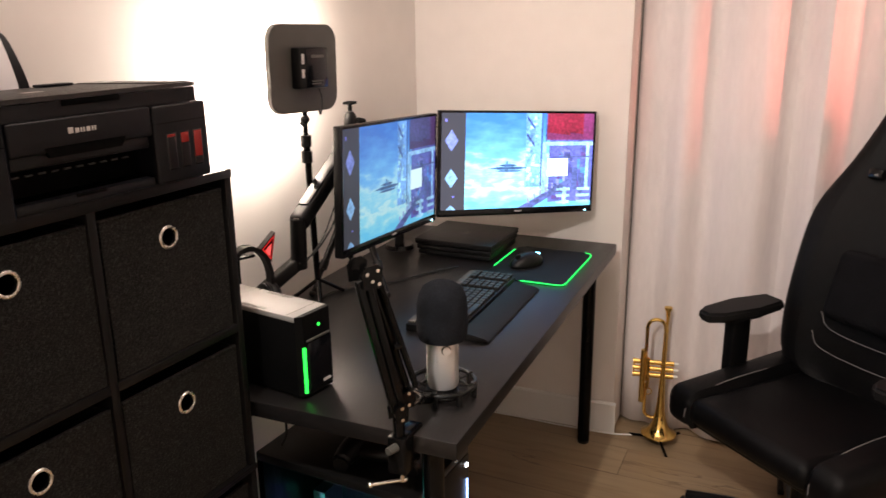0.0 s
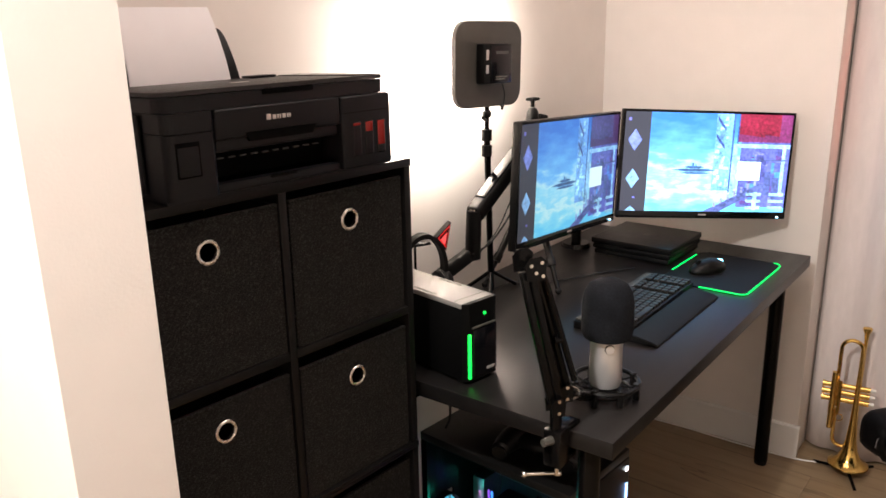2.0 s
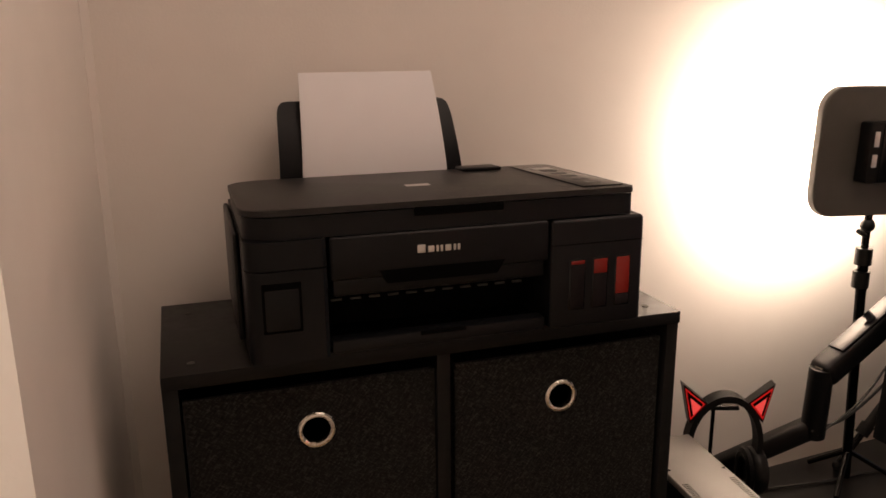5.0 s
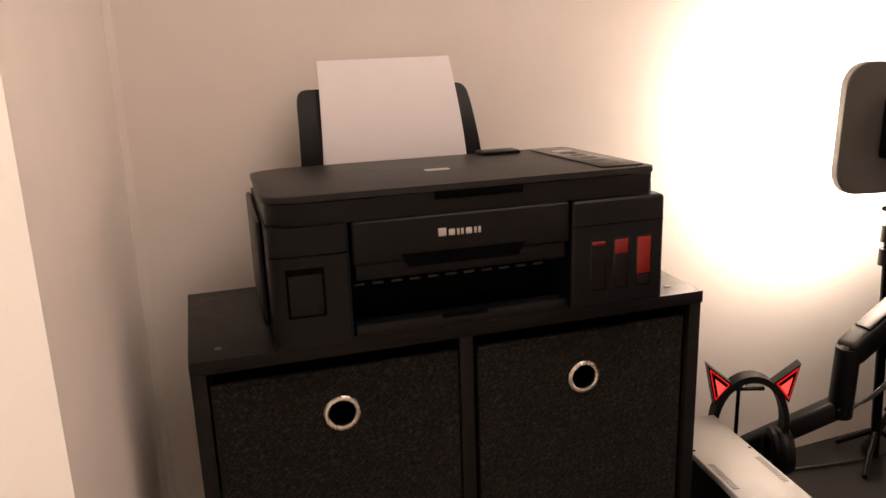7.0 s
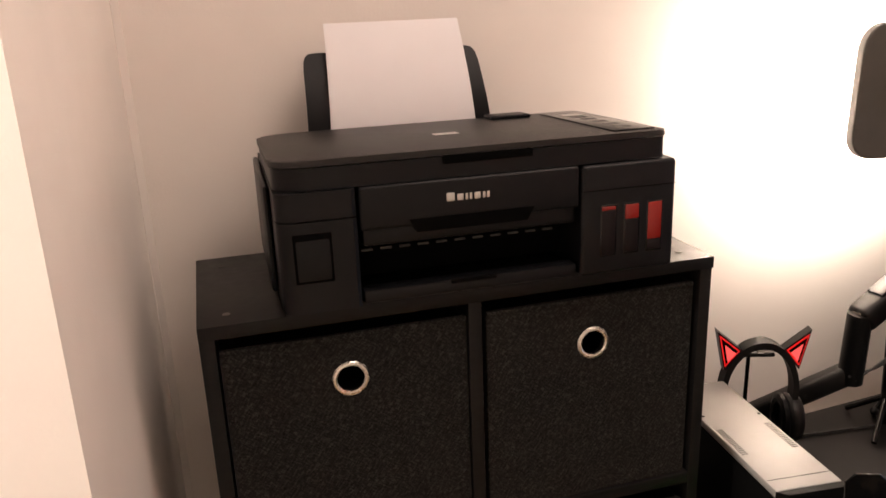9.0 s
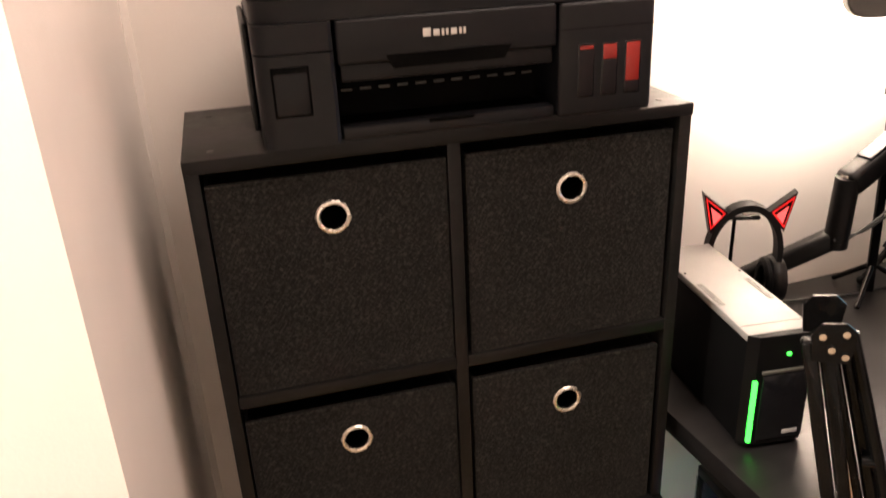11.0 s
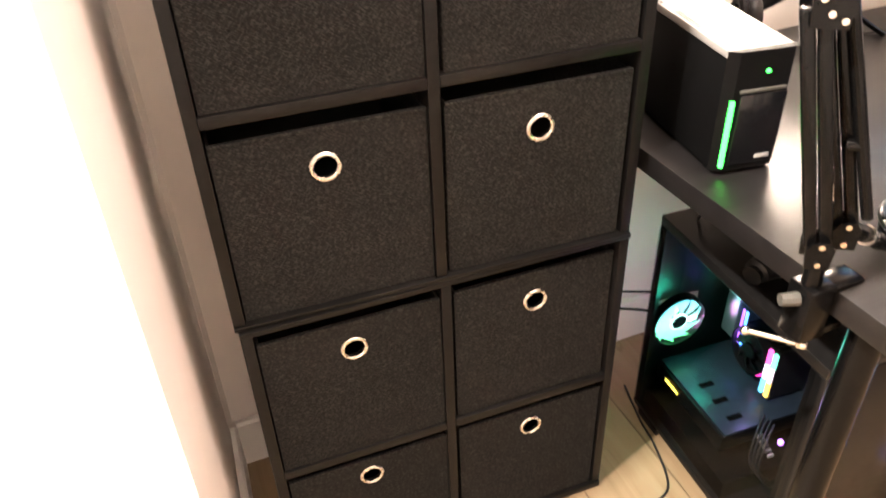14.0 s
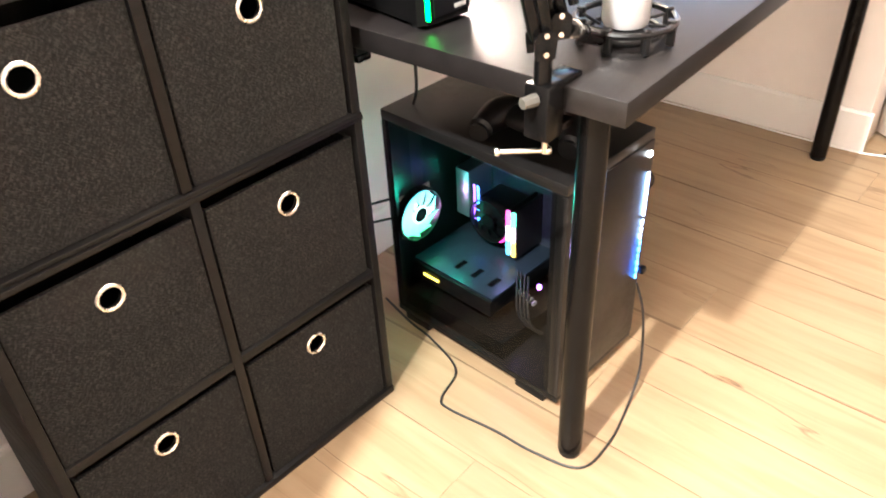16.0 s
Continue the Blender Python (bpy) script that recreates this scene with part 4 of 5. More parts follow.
def monitor_arm():
    o = Vector((0.885, 0.275, DZ))
    a = thing("display_mount", "black gas-spring monitor arm clamped to the desk", "display mount", pose(*o))
    L = lambda x, y, z: Vector((x, y, z)) - o
    bx("clamp_plate", BLACKM, a, -0.04, 0.04, -0.04, 0.02, 0, 0.01, 0.003)
    rd("post", BLACKM, a, (0, 0, 0.01), (0, 0, 0.055), 0.017)
    bm = bmesh.new()
    flat_arm(bm, L(0.885, 0.275, 0.765), L(1.028, 0.168, 0.885), 0.036, 0.034)
    part("lower_arm", bm, PLASTIC, a)
    bm = bmesh.new()
    rod(bm, L(1.028, 0.168, 0.868), L(1.024, 0.160, 0.995), 0.0205, 0.0195, 20)
    elbow = part("elbow_post", bm, PLASTIC, a)
    rd("elbow_cap", STEEL, elbow, L(1.024, 0.160, 0.9952), L(1.024, 0.160, 0.999), 0.012)
    bm = bmesh.new()
    flat_arm(bm, L(1.022, 0.160, 0.982), L(1.28, 0.172, 1.125), 0.042, 0.044)
    up = part("spring_arm", bm, PLASTIC, a)
    bm = bmesh.new()
    flat_arm(bm, L(1.05, 0.160, 1.024), L(1.26, 0.171, 1.140), 0.030, 0.006)
    part("cover_strip", bm, PLASTIC_G, up)
    bm = bmesh.new()
    flat_arm(bm, L(1.28, 0.172, 1.13), L(1.37, 0.140, 1.04), 0.03, 0.03)
    part("head_link", bm, PLASTIC, a)
    bm = bmesh.new()
    sweep(bm, curve_pts([L(1.27, 0.15, 1.09), L(1.17, 0.14, 0.975), L(1.08, 0.145, 0.905), L(1.01, 0.155, 0.885)]), 0.0025, 8)
    part("cable", bm, CABLE, a)
    bm = bmesh.new()
    sweep(bm, curve_pts([L(1.25, 0.15, 1.08), L(1.16, 0.142, 0.995), L(1.10, 0.145, 0.925), L(1.02, 0.15, 0.878)]), 0.002, 8)
    part("cable", bm, CABLE, a)


monitor_arm()


def pole_arm():
    a = thing("pole_mount", "black pole mount with a round base behind the consoles", "display mount", pose(1.70, 0.245, DZ))
    rd("base", PLASTIC_G, a, (0, 0, 0), (0, 0, 0.014), 0.048, 0.044, seg=28)
    rd("pole", PLASTIC, a, (0, 0, 0.014), (0, 0, 0.33), 0.016)
    bm = bmesh.new()
    flat_arm(bm, (0, 0, 0.27), (0.175, -0.12, 0.27), 0.03, 0.04)
    flat_arm(bm, (0.175, -0.12, 0.27), (0.170, -0.318, 0.268), 0.03, 0.035)
    part("arm", bm, PLASTIC, a)


pole_arm()


# ---- camera tripod behind the monitor ----
def tripod():
    t = thing("camera_tripod", "black tabletop camera tripod with a ball head", "tripod", pose(1.388, 0.222, DZ))
    rd("column", BLACKM, t, (0, 0, 0.20), (0, 0, 0.455), 0.011)
    rd("collar", PLASTIC, t, (0, 0, 0.235), (0, 0, 0.285), 0.022)
    for x, y in ((-0.205, 0.02), (-0.135, -0.175), (0.13, 0.10)):
        leg = rd("leg", PLASTIC, t, (0, 0, 0.26), (x * 0.72, y * 0.72, 0.078), 0.011, 0.0095)
        rd("lower_leg", BLACKM, leg, (x * 0.70, y * 0.70, 0.083), (x, y, 0.008), 0.0065)
        rd("leg_lock", RUBBER, leg, (x * 0.70, y * 0.70, 0.085), (x * 0.77, y * 0.77, 0.066), 0.0125)
        bm = bmesh.new()
        ball(bm, (x, y, 0.009), 0.009)
        part("foot", bm, RUBBER, leg)
    bm = bmesh.new()
    lathe(bm, [(0.010, 0.425), (0.017, 0.432), (0.019, 0.450), (0.016, 0.470), (0.010, 0.480)], 24)
    head = part("ball_head", bm, PLASTIC, t)
    rd("stem", BLACKM, head, (0, 0, 0.482), (0, 0, 0.50), 0.006)
    bx("top_plate", MATTE, head, -0.016, 0.018, -0.014, 0.014, 0.50, 0.508, 0.003)
    rd("lock_knob", RUBBER, head, (0.02, -0.01, 0.455), (0.042, -0.02, 0.449), 0.008)


tripod()


# ---- keyboard, mouse, mat, consoles ----
def keyboard():
    k = thing("keyboard", "black mechanical keyboard with light-edged keys on the desk", "keyboard", pose(1.068, -0.243, DZ, rz=2.0))
    W, D = 0.44, 0.137
    bm = bmesh.new()
    vs = box(bm, 0, W, 0, D, 0.0, 0.020, 0.003)
    part("base", bm, PLASTIC, k)
    bx("control_strip", GREY_M, k, 0.006, W - 0.006, D - 0.022, D - 0.004, 0.0202, 0.026, 0.002, "grey brushed control strip")
    for j in range(4):
        bx("media_key", PLASTIC_G, k, W * 0.30 + j * 0.022, W * 0.30 + j * 0.022 + 0.014, D - 0.017, D - 0.009, 0.0262, 0.028, 0.001)
    KEYTOP = mat("dark_keycap", (0.011, 0.0105, 0.010), 0.5, grain=0.2, scale=80)
    bm = bmesh.new()
    box(bm, -0.0078, 0.0078, -0.0078, 0.0078, 0, 0.0085, 0.0014, 1)
    key = mesh_of("key", bm, KEYTOP)
    for r in range(6):
        y = 0.013 + r * 0.0178 + (0.003 if r == 5 else 0)
        for c in range(23):
            if (r == 0 and 4 <= c <= 8) or (c == 15 or c == 19):
                continue
            ob = new("key", key)
            ob.parent = k
            ob.location = (0.0155 + c * 0.0186, y, 0.0196)
    bx("space_bar", KEYTOP, k, 0.0155 + 3.6 * 0.0186, 0.0155 + 8.4 * 0.0186, 0.0052, 0.0208, 0.0202, 0.0282, 0.0014)
    w = thing("wrist_rest", "black soft wrist rest before the keyboard", "wrist rest", pose(1.066, -0.322, DZ, rz=1.3))
    bm = bmesh.new()
    poly = [(0.0, 0.0), (0.076, 0.0), (0.076, 0.017), (0.060, 0.018), (0.012, 0.010), (0.0, 0.004)]
    a = [bm.verts.new((0, y, z)) for y, z in poly]
    b = [bm.verts.new((0.405, y, z)) for y, z in poly]
    n = len(poly)
    bm.faces.new(a[::-1])
    bm.faces.new(b)
    for i in range(n):
        bm.faces.new((a[i], a[(i + 1) % n], b[(i + 1) % n], b[i]))
    bmesh.ops.bevel(bm, geom=bm.edges[:], offset=0.002, segments=2, affect="EDGES")
    part("pad", bm, RUBBER, w)


keyboard()


def mouse_mat():
    m = thing("mouse_mat", "black mouse mat with a glowing green edge", "mouse mat", pose(1.690, -0.241, DZ, rz=0.4))
    bm = bmesh.new()
    prism(bm, rounded(0.335, 0.245, 0.022), 0, 0.003)
    part("surface", bm, RUBBER, m)
    EDGE = glow("green_edge_light", (0.01, 1.0, 0.12), 1.3)
    corner = [(0.0215 * math.cos(radians(a)), 0.0215 * math.sin(radians(a))) for a in range(180, 271, 15)]
    front = [(-0.1685, 0.004), (-0.1685, -0.09)] + [(x - 0.147, y - 0.102) for x, y in corner] + [(0.0, -0.1235), (0.13, -0.1235)] + [(0.150, -0.121), (0.163, -0.112), (0.1675, -0.098)]
    for path in (front, [(-0.064, 0.1235), (0.03, 0.1235), (0.127, 0.1235)]):
        bm = bmesh.new()
        sweep(bm, [(x, y, 0.0034) for x, y in path], 0.0021, 8)
        part("light_edge", bm, EDGE, m, "glowing green light edge")
    bm = bmesh.new()
    sweep(bm, [(0.1683, y, 0.0030) for y in (-0.096, 0.0, 0.1)], 0.0017, 8)
    part("edge_piping", bm, RUBBER, m)
    mo = thing("mouse", "black wireless mouse on the mat", "mouse", pose(1.672, -0.205, DZ + 0.003, rz=62))
    bm = bmesh.new()
    vs = ball(bm, (0, 0, 0.006), 1.0, (0.034, 0.062, 0.034), 28)
    for v in vs:
        v.co.z = max(v.co.z, 0.0004)
        if v.co.y > 0:
            v.co.z = 0.0004 + (v.co.z - 0.0004) * (1 - 0.25 * (v.co.y / 0.062))
    part("shell", bm, PLASTIC, mo)
    rd("wheel", RUBBER, mo, (-0.004, 0.035, 0.031), (0.004, 0.035, 0.031), 0.008)
    bx("light", glow("mouse_light", (0.25, 0.75, 1.0), 7), mo, -0.008, 0.008, -0.050, -0.042, 0.0255, 0.031, 0.002)


mouse_mat()


def console():
    c = thing("game_console", "black game console of three slanted layers on the desk", "game console", pose(1.773, 0.032, DZ))
    w, d = 0.246, 0.262
    for i, (z0, z1, g) in enumerate(((0.003, 0.0175, 0.008), (0.0205, 0.0345, 0.004), (0.0375, 0.055, 0.0))):
        bx("casing_layer", PLASTIC, c, -w / 2 + g, w / 2 - g * 0.5, -d / 2 + g, d / 2 - g, z0, z1, 0.0025)
    for z in (0.0176, 0.0346):
        bx("waist", DARK, c, -w / 2 + 0.014, w / 2 - 0.012, -d / 2 + 0.014, d / 2 - 0.014, z, z + 0.0028, 0)
    bx("logo_mark", GREY_M, c, -0.016, 0.012, -0.010, 0.010, 0.0551, 0.0555, 0)
    for x in (-0.09, 0.09):
        for y in (-0.09, 0.09):
            rd("foot", RUBBER, c, (x, y, 0), (x, y, 0.0031), 0.010)


console()


# ---- microphone on its folded boom arm ----
def boom():
    a = thing("microphone_boom_arm", "black folded scissor boom arm clamped to the desk edge", "boom arm", pose(0.606, -0.335, DZ))
    # clamp on the desk's short edge
    clamp = bx("clamp", BLACKM, a, -0.022, 0.014, -0.018, 0.018, -0.062, 0.012, 0.003)
    bx("clamp_jaw", BLACKM, clamp, 0.0145, 0.055, -0.016, 0.016, 0.0005, 0.008, 0.002)
    bx("lower_jaw", BLACKM, clamp, 0.0145, 0.045, -0.014, 0.014, -0.062, -0.052, 0.002)
    rd("screw", STEEL, clamp, (0.022, 0, -0.0515), (0.022, 0, -0.036), 0.009)
    rd("screw_rod", STEEL, clamp, (0.008, 0.006, -0.094), (0.008, 0.004, -0.0625), 0.0042)
    rd("tommy_bar", STEEL, clamp, (-0.034, 0.050, -0.089), (0.012, 0.003, -0.0915), 0.0032)
    for p in ((-0.034, 0.050, -0.089), (0.012, 0.003, -0.0915)):
        bm = bmesh.new()
        ball(bm, p, 0.0058)
        part("bar_end", bm, STEEL, clamp)
    rd("side_knob", GREY_M, clamp, (-0.022, 0.0, -0.006), (-0.042, 0.006, -0.006), 0.0085, 0.007, seg=8)
    rd("swivel", BLACKM, a, (-0.009, 0, 0.0125), (-0.009, 0, 0.055), 0.011)
    # pivot brackets and bars; the arm rises, folds at the knuckle and returns
    low = Vector((-0.012, -0.004, 0.075))
    top = Vector((-0.058, 0.030, 0.335))
    end = Vector((-0.006, -0.010, 0.085))
    side = Vector((0.55, 0.83, 0)).normalized()
    cross = Vector((-side.y, side.x, 0))
    for s, p, q, c in ((-0.015, low, top, 0.011), (0.013, end, top, -0.009)):
        for dx in (-0.0075, 0.0075):
            off = side * s + cross * (c + dx)
            bm = bmesh.new()
            flat_arm(bm, p + off, q + off - Vector((0, 0, 0.012)), 0.0150, 0.0130)
            part("bar", bm, BLACKM, a)
    outline = [(-0.016, -0.026), (0.016, -0.026), (0.019, 0.002), (0.011, 0.013), (-0.009, 0.015), (-0.019, 0.006)]
    turn = Matrix((( cross.x, side.x, 0), (cross.y, side.y, 0), (0, 0, 1))).to_4x4()
    for s in (-0.030, 0.026):
        bm = bmesh.new()
        prism(bm, outline, -0.0013, 0.0013, Matrix.Translation(top + side * s) @ turn @ pose(0, 0, 0, rx=90))
        part("knuckle_plate", bm, BLACKM, a)
        e = -0.0016 if s < 0 else 0.0016
        for u, z in ((-0.009, 0.005), (0.010, 0.001), (0.001, -0.012), (-0.011, -0.018)):
            c = top + side * s + cross * u + Vector((0, 0, z))
            rd("bolt", STEEL, a, c + side * e, c + side * e * 2.4, 0.0032, seg=12)
    for s, p, c in ((-0.015, low, 0.011), (0.013, end, -0.009)):
        for e in (-0.013, 0.013):
            bm = bmesh.new()
            prism(bm, [(x * 0.75, z * 0.8) for x, z in outline], -0.0013, 0.0013, Matrix.Translation(p + side * (s + e) + cross * c) @ turn @ pose(0, 0, 0, rx=90))
            part("pivot_plate", bm, BLACKM, a)
            for z in (-0.014, 0.008):
                q = p + side * (s + e) + cross * c + Vector((0, 0, z))
                k = 0.0016 if e > 0 else -0.0016
                rd("bolt", STEEL, a, q + side * k, q + side * k * 2.2, 0.0032, seg=12)
    tube = cross * -0.024
    rd("spring_tube", BLACKM, a, end + tube + Vector((0, 0, 0.02)), top + tube * 0.9 + Vector((0, 0, -0.01)), 0.0062)
    rd("tube_clip", BLACKM, a, (end * 0.6 + top * 0.4) + tube * 0.4, (end * 0.6 + top * 0.4) + tube * 1.1, 0.006)
    rd("tension_rod", STEEL, a, end * 0.85 + top * 0.15 + cross * 0.004, end * 0.35 + top * 0.65 + cross * 0.004, 0.0022)
    rd("mount_link", BLACKM, a, end + side * 0.02, (0.075, 0.0, 0.045), 0.010)
    rd("mount_screw", STEEL, a, (0.052, -0.001, 0.058), (0.066, 0.0, 0.05), 0.012, 0.009)
    rd("mount_tube", BLACKM, a, (0.075, 0.0, 0.045), (0.116, 0.002, 0.026), 0.0115)


boom()


def microphone():
    s = thing("shock_mount", "black elastic shock mount round the microphone foot", "shock mount", pose(0.791, -0.332, DZ))
    for r, z, t in ((0.066, 0.030, 0.0048), (0.050, 0.014, 0.004)):
        bm = bmesh.new()
        sweep(bm, [(r * math.cos(2 * math.pi * k / 40), r * math.sin(2 * math.pi * k / 40), z) for k in range(40)], t, 8, closed=True)
        part("ring", bm, PLASTIC, s)
    for k in range(8):
        a = radians(45 * k + 10)
        bm = bmesh.new()
        sweep(bm, [(0.066 * math.cos(a), 0.066 * math.sin(a), 0.030), (0.032 * math.cos(a + 0.3), 0.032 * math.sin(a + 0.3), 0.020)], 0.0022, 6)
        part("elastic", bm, RUBBER, s)
        bm = bmesh.new()
        box(bm, -0.006, 0.006, -0.005, 0.005, 0.002, 0.038, 0.002, 1, pose(0.063 * math.cos(a), 0.063 * math.sin(a), 0, rz=45 * k + 10))
        part("clip", bm, PLASTIC, s)
    rd("cup", PLASTIC, s, (0, 0, 0.004), (0, 0, 0.020), 0.034, seg=28)
    m = thing("microphone", "silver desk microphone with a black foam cover", "microphone", pose(0.791, -0.332, DZ + 0.0202))
    SILVERB = mat("satin_silver_body", (0.72, 0.71, 0.72), 0.26, 0.6, rvar=0.015, scale=60)
    bm = bmesh.new()
    lathe(bm, [(0.024, 0.0), (0.030, 0.004), (0.0325, 0.012), (0.0325, 0.112)], 40)
    body = part("body", bm, SILVERB, m, "satin silver microphone body")
    rd("gain_knob", SILVERB, body, (-0.0255, -0.020, 0.090), (-0.0285, -0.0225, 0.090), 0.0085, seg=24)
    rd("knob_ring", DARK, body, (-0.0252, -0.0198, 0.090), (-0.0262, -0.0206, 0.090), 0.0097, seg=24)
    rd("bottom_light", SILVERB, body, (0, 0, -0.0001), (0, 0, -0.003), 0.016)
    bm = bmesh.new()
    lathe(bm, [(0.030, 0.106), (0.046, 0.106), (0.0495, 0.115), (0.0505, 0.140), (0.0495, 0.175), (0.046, 0.195), (0.038, 0.210), (0.024, 0.219), (0.008, 0.222)], 48)
    part("foam_cover", bm, FOAM, m, "black foam windscreen")


microphone()


# ---- computer tower under the desk ----
def fan(parent, m, r, lit, name):
    bm = bmesh.new()
    ringp = [(r * 1.0, -0.010), (r * 1.06, -0.010), (r * 1.06, 0.010), (r * 1.0, 0.010)]
    rings = [[bm.verts.new((q * math.cos(2 * math.pi * k / 32), q * math.sin(2 * math.pi * k / 32), z)) for k in range(32)] for q, z in ringp]
    for a, b in zip(rings, rings[1:] + rings[:1]):
        for k in range(32):
            bm.faces.new((a[k], a[(k + 1) % 32], b[(k + 1) % 32], b[k]))
    bmesh.ops.transform(bm, matrix=m, verts=bm.verts[:])
    ob = part(name, bm, PLASTIC, parent)
    bm = bmesh.new()
    for k in range(9):
        a0 = 2 * math.pi * k / 9
        n = 5
        up = []
        for i in range(n + 1):
            q = r * (0.30 + 0.67 * i / n)
            a = a0 + 0.35 * i / n
            up.append((bm.verts.new((q * math.cos(a), q * math.sin(a), -0.005)), bm.verts.new((q * math.cos(a + 0.82), q * math.sin(a + 0.82), 0.005))))
        for (a, b), (c, d) in zip(up, up[1:]):
            bm.faces.new((a, b, d, c))
    bmesh.ops.transform(bm, matrix=m, verts=bm.verts[:])
    part("blades", bm, lit[0], ob, lit[2])
    bm = bmesh.new()
    rod(bm, (0, 0, -0.008), (0, 0, 0.008), r * 0.30, seg=24)
    bmesh.ops.transform(bm, matrix=m, verts=bm.verts[:])
    hub = part("hub", bm, PLASTIC, ob)
    bm = bmesh.new()
    sweep(bm, [(r * 0.31 * math.cos(2 * math.pi * k / 24), r * 0.31 * math.sin(2 * math.pi * k / 24), 0.006) for k in range(24)], r * 0.045, 6, closed=True)
    bmesh.ops.transform(bm, matrix=m, verts=bm.verts[:])
    part("light_ring", bm, lit[1], ob)
    return ob


def tower():
    P = pose(0.751, -0.284, 0, rz=-3.0)
    t = thing("computer_tower", "black computer tower with a glass side and coloured lights", "computer", P)
    W, D, H, F = 0.250, 0.426, 0.498, 0.018
    STEELB = mat("black_case_steel", (0.0065, 0.0060, 0.0058), 0.34, spec=0.28, grain=0.2, scale=60, bump=0.02, bscale=500, rvar=0.05)
    bx("top_panel", STEELB, t, 0, W, 0, D, H - 0.020, H, 0.002)
    bx("floor_panel", STEELB, t, 0, W, 0, D, F, F + 0.014, 0.002)
    for z0, z1, x0, x1 in ((F + 0.0142, 0.188, 0.002, W - 0.002), (0.2925, H - 0.0202, 0.002, W - 0.002), (0.1882, 0.2923, 0.002, 0.010), (0.1882, 0.2923, 0.114, W - 0.002)):
        bx("back_panel", STEELB, t, x0, x1, D - 0.004, D, z0, z1, 0)
    bx("side_panel", STEELB, t, W - 0.004, W - 0.0005, 0.022, D - 0.0045, F + 0.0142, H - 0.0202, 0)
    front = bx("front_panel", STEELB, t, 0.0, W, -0.002, 0.0215, F + 0.0142, H - 0.0202, 0.003)
    for y0, y1 in ((0.022, 0.032), (D - 0.016, D - 0.0045)):
        bx("pillar", STEELB, t, 0.0035, 0.012, y0, y1, F + 0.0142, H - 0.0202, 0)
    g = bpy.data.materials.new("tinted_glass")
    g.use_nodes = True
    nt = g.node_tree
    nt.nodes.remove(nt.nodes["Principled BSDF"])
    tr = nt.nodes.new("ShaderNodeBsdfTransparent")
    tr.inputs[0].default_value = (0.72, 0.74, 0.76, 1)
    gl = nt.nodes.new("ShaderNodeBsdfGlossy")
    gl.inputs["Roughness"].default_value = 0.03
    mx = nt.nodes.new("ShaderNodeMixShader")
    mx.inputs[0].default_value = 0.02
    nt.links.new(tr.outputs[0], mx.inputs[1])
    nt.links.new(gl.outputs[0], mx.inputs[2])
    nt.links.new(mx.outputs[0], nt.nodes["Material Output"].inputs[0])
    gp = bx("glass_panel", g, t, -0.003, 0.0005, 0.006, D - 0.003, F + 0.005, H - 0.022, 0, "tinted glass side panel")
    gp.visible_shadow = False
    for y0, y1, x in ((0.03, 0.10, 0.012), (0.03, 0.10, W - 0.03), (D - 0.09, D - 0.02, 0.012), (D - 0.09, D - 0.02, W - 0.03)):
        bx("foot", RUBBER, t, x - 0.012, x + 0.018, y0, y1, 0, F, 0.003)
    # front light strip on the right edge, breaking up downwards
    ICE = glow("ice_blue_led", (0.35, 0.55, 1.0), 3.0)
    BLUE = glow("blue_led", (0.05, 0.22, 1.0), 3.0)
    bx("light_strip", ICE, front, W - 0.017, W - 0.009, -0.0045, -0.0022, 0.325, 0.416, 0.001, "pale blue light strip")
    for k in range(9):
        z = 0.315 - k * 0.0155
        bx("light_segment", BLUE if k > 2 else ICE, front, W - 0.0165 + 0.001 * (k % 2), W - 0.0095 - 0.001 * (k % 3), -0.0043, -0.0022, z - 0.011, z, 0.0008)
    bx("power_button", glow("white_led", (0.9, 0.95, 1.0), 8), front, W - 0.018, W - 0.009, -0.0045, -0.0022, 0.448, 0.458, 0.002, "white power light")
    # motherboard side, tray, shroud
    BOARD = mat("dark_board", (0.030, 0.040, 0.052), 0.5, grain=0.5, scale=120)
    bx("motherboard", BOARD, t, W - 0.012, W - 0.0045, 0.12, D - 0.03, 0.10, H - 0.05, 0)
    bx("tray", STEELB, t, W - 0.0085, W - 0.0042, 0.022, 0.12, F + 0.015, H - 0.03, 0)
    bx("power_shroud", DARK, t, 0.012, W - 0.013, 0.14, D - 0.02, F + 0.0145, 0.075, 0.001)
    bx("heatsink", mat("bare_aluminium", (0.55, 0.58, 0.62), 0.35, 0.9), t, W - 0.088, W - 0.0125, D - 0.066, D - 0.030, 0.200, 0.312, 0.002)
    for k in range(2):
        bx("board_light", (glow("violet_led", (0.4, 0.12, 1.0), 1.2), BLUE)[k], t, W - 0.089, W - 0.0882, D - 0.086 - k * 0.010, D - 0.080 - k * 0.010, 0.205, 0.290, 0)
    # rear fan, rainbow lit
    rb = bpy.data.materials.new("rainbow_fan_light")
    rb.use_nodes = True
    nt = rb.node_tree
    b = nt.nodes["Principled BSDF"]
    b.inputs["Base Color"].default_value = (0.25, 0.25, 0.25, 1)
    tc = nt.nodes.new("ShaderNodeTexCoord")
    gr = nt.nodes.new("ShaderNodeSeparateXYZ")
    nt.links.new(tc.outputs["Object"], gr.inputs[0])
    mr = nt.nodes.new("ShaderNodeMapRange")
    mr.inputs[1].default_value, mr.inputs[2].default_value = 0.184, 0.296
    nt.links.new(gr.outputs["Z"], mr.inputs[0])
    cr = nt.nodes.new("ShaderNodeValToRGB")
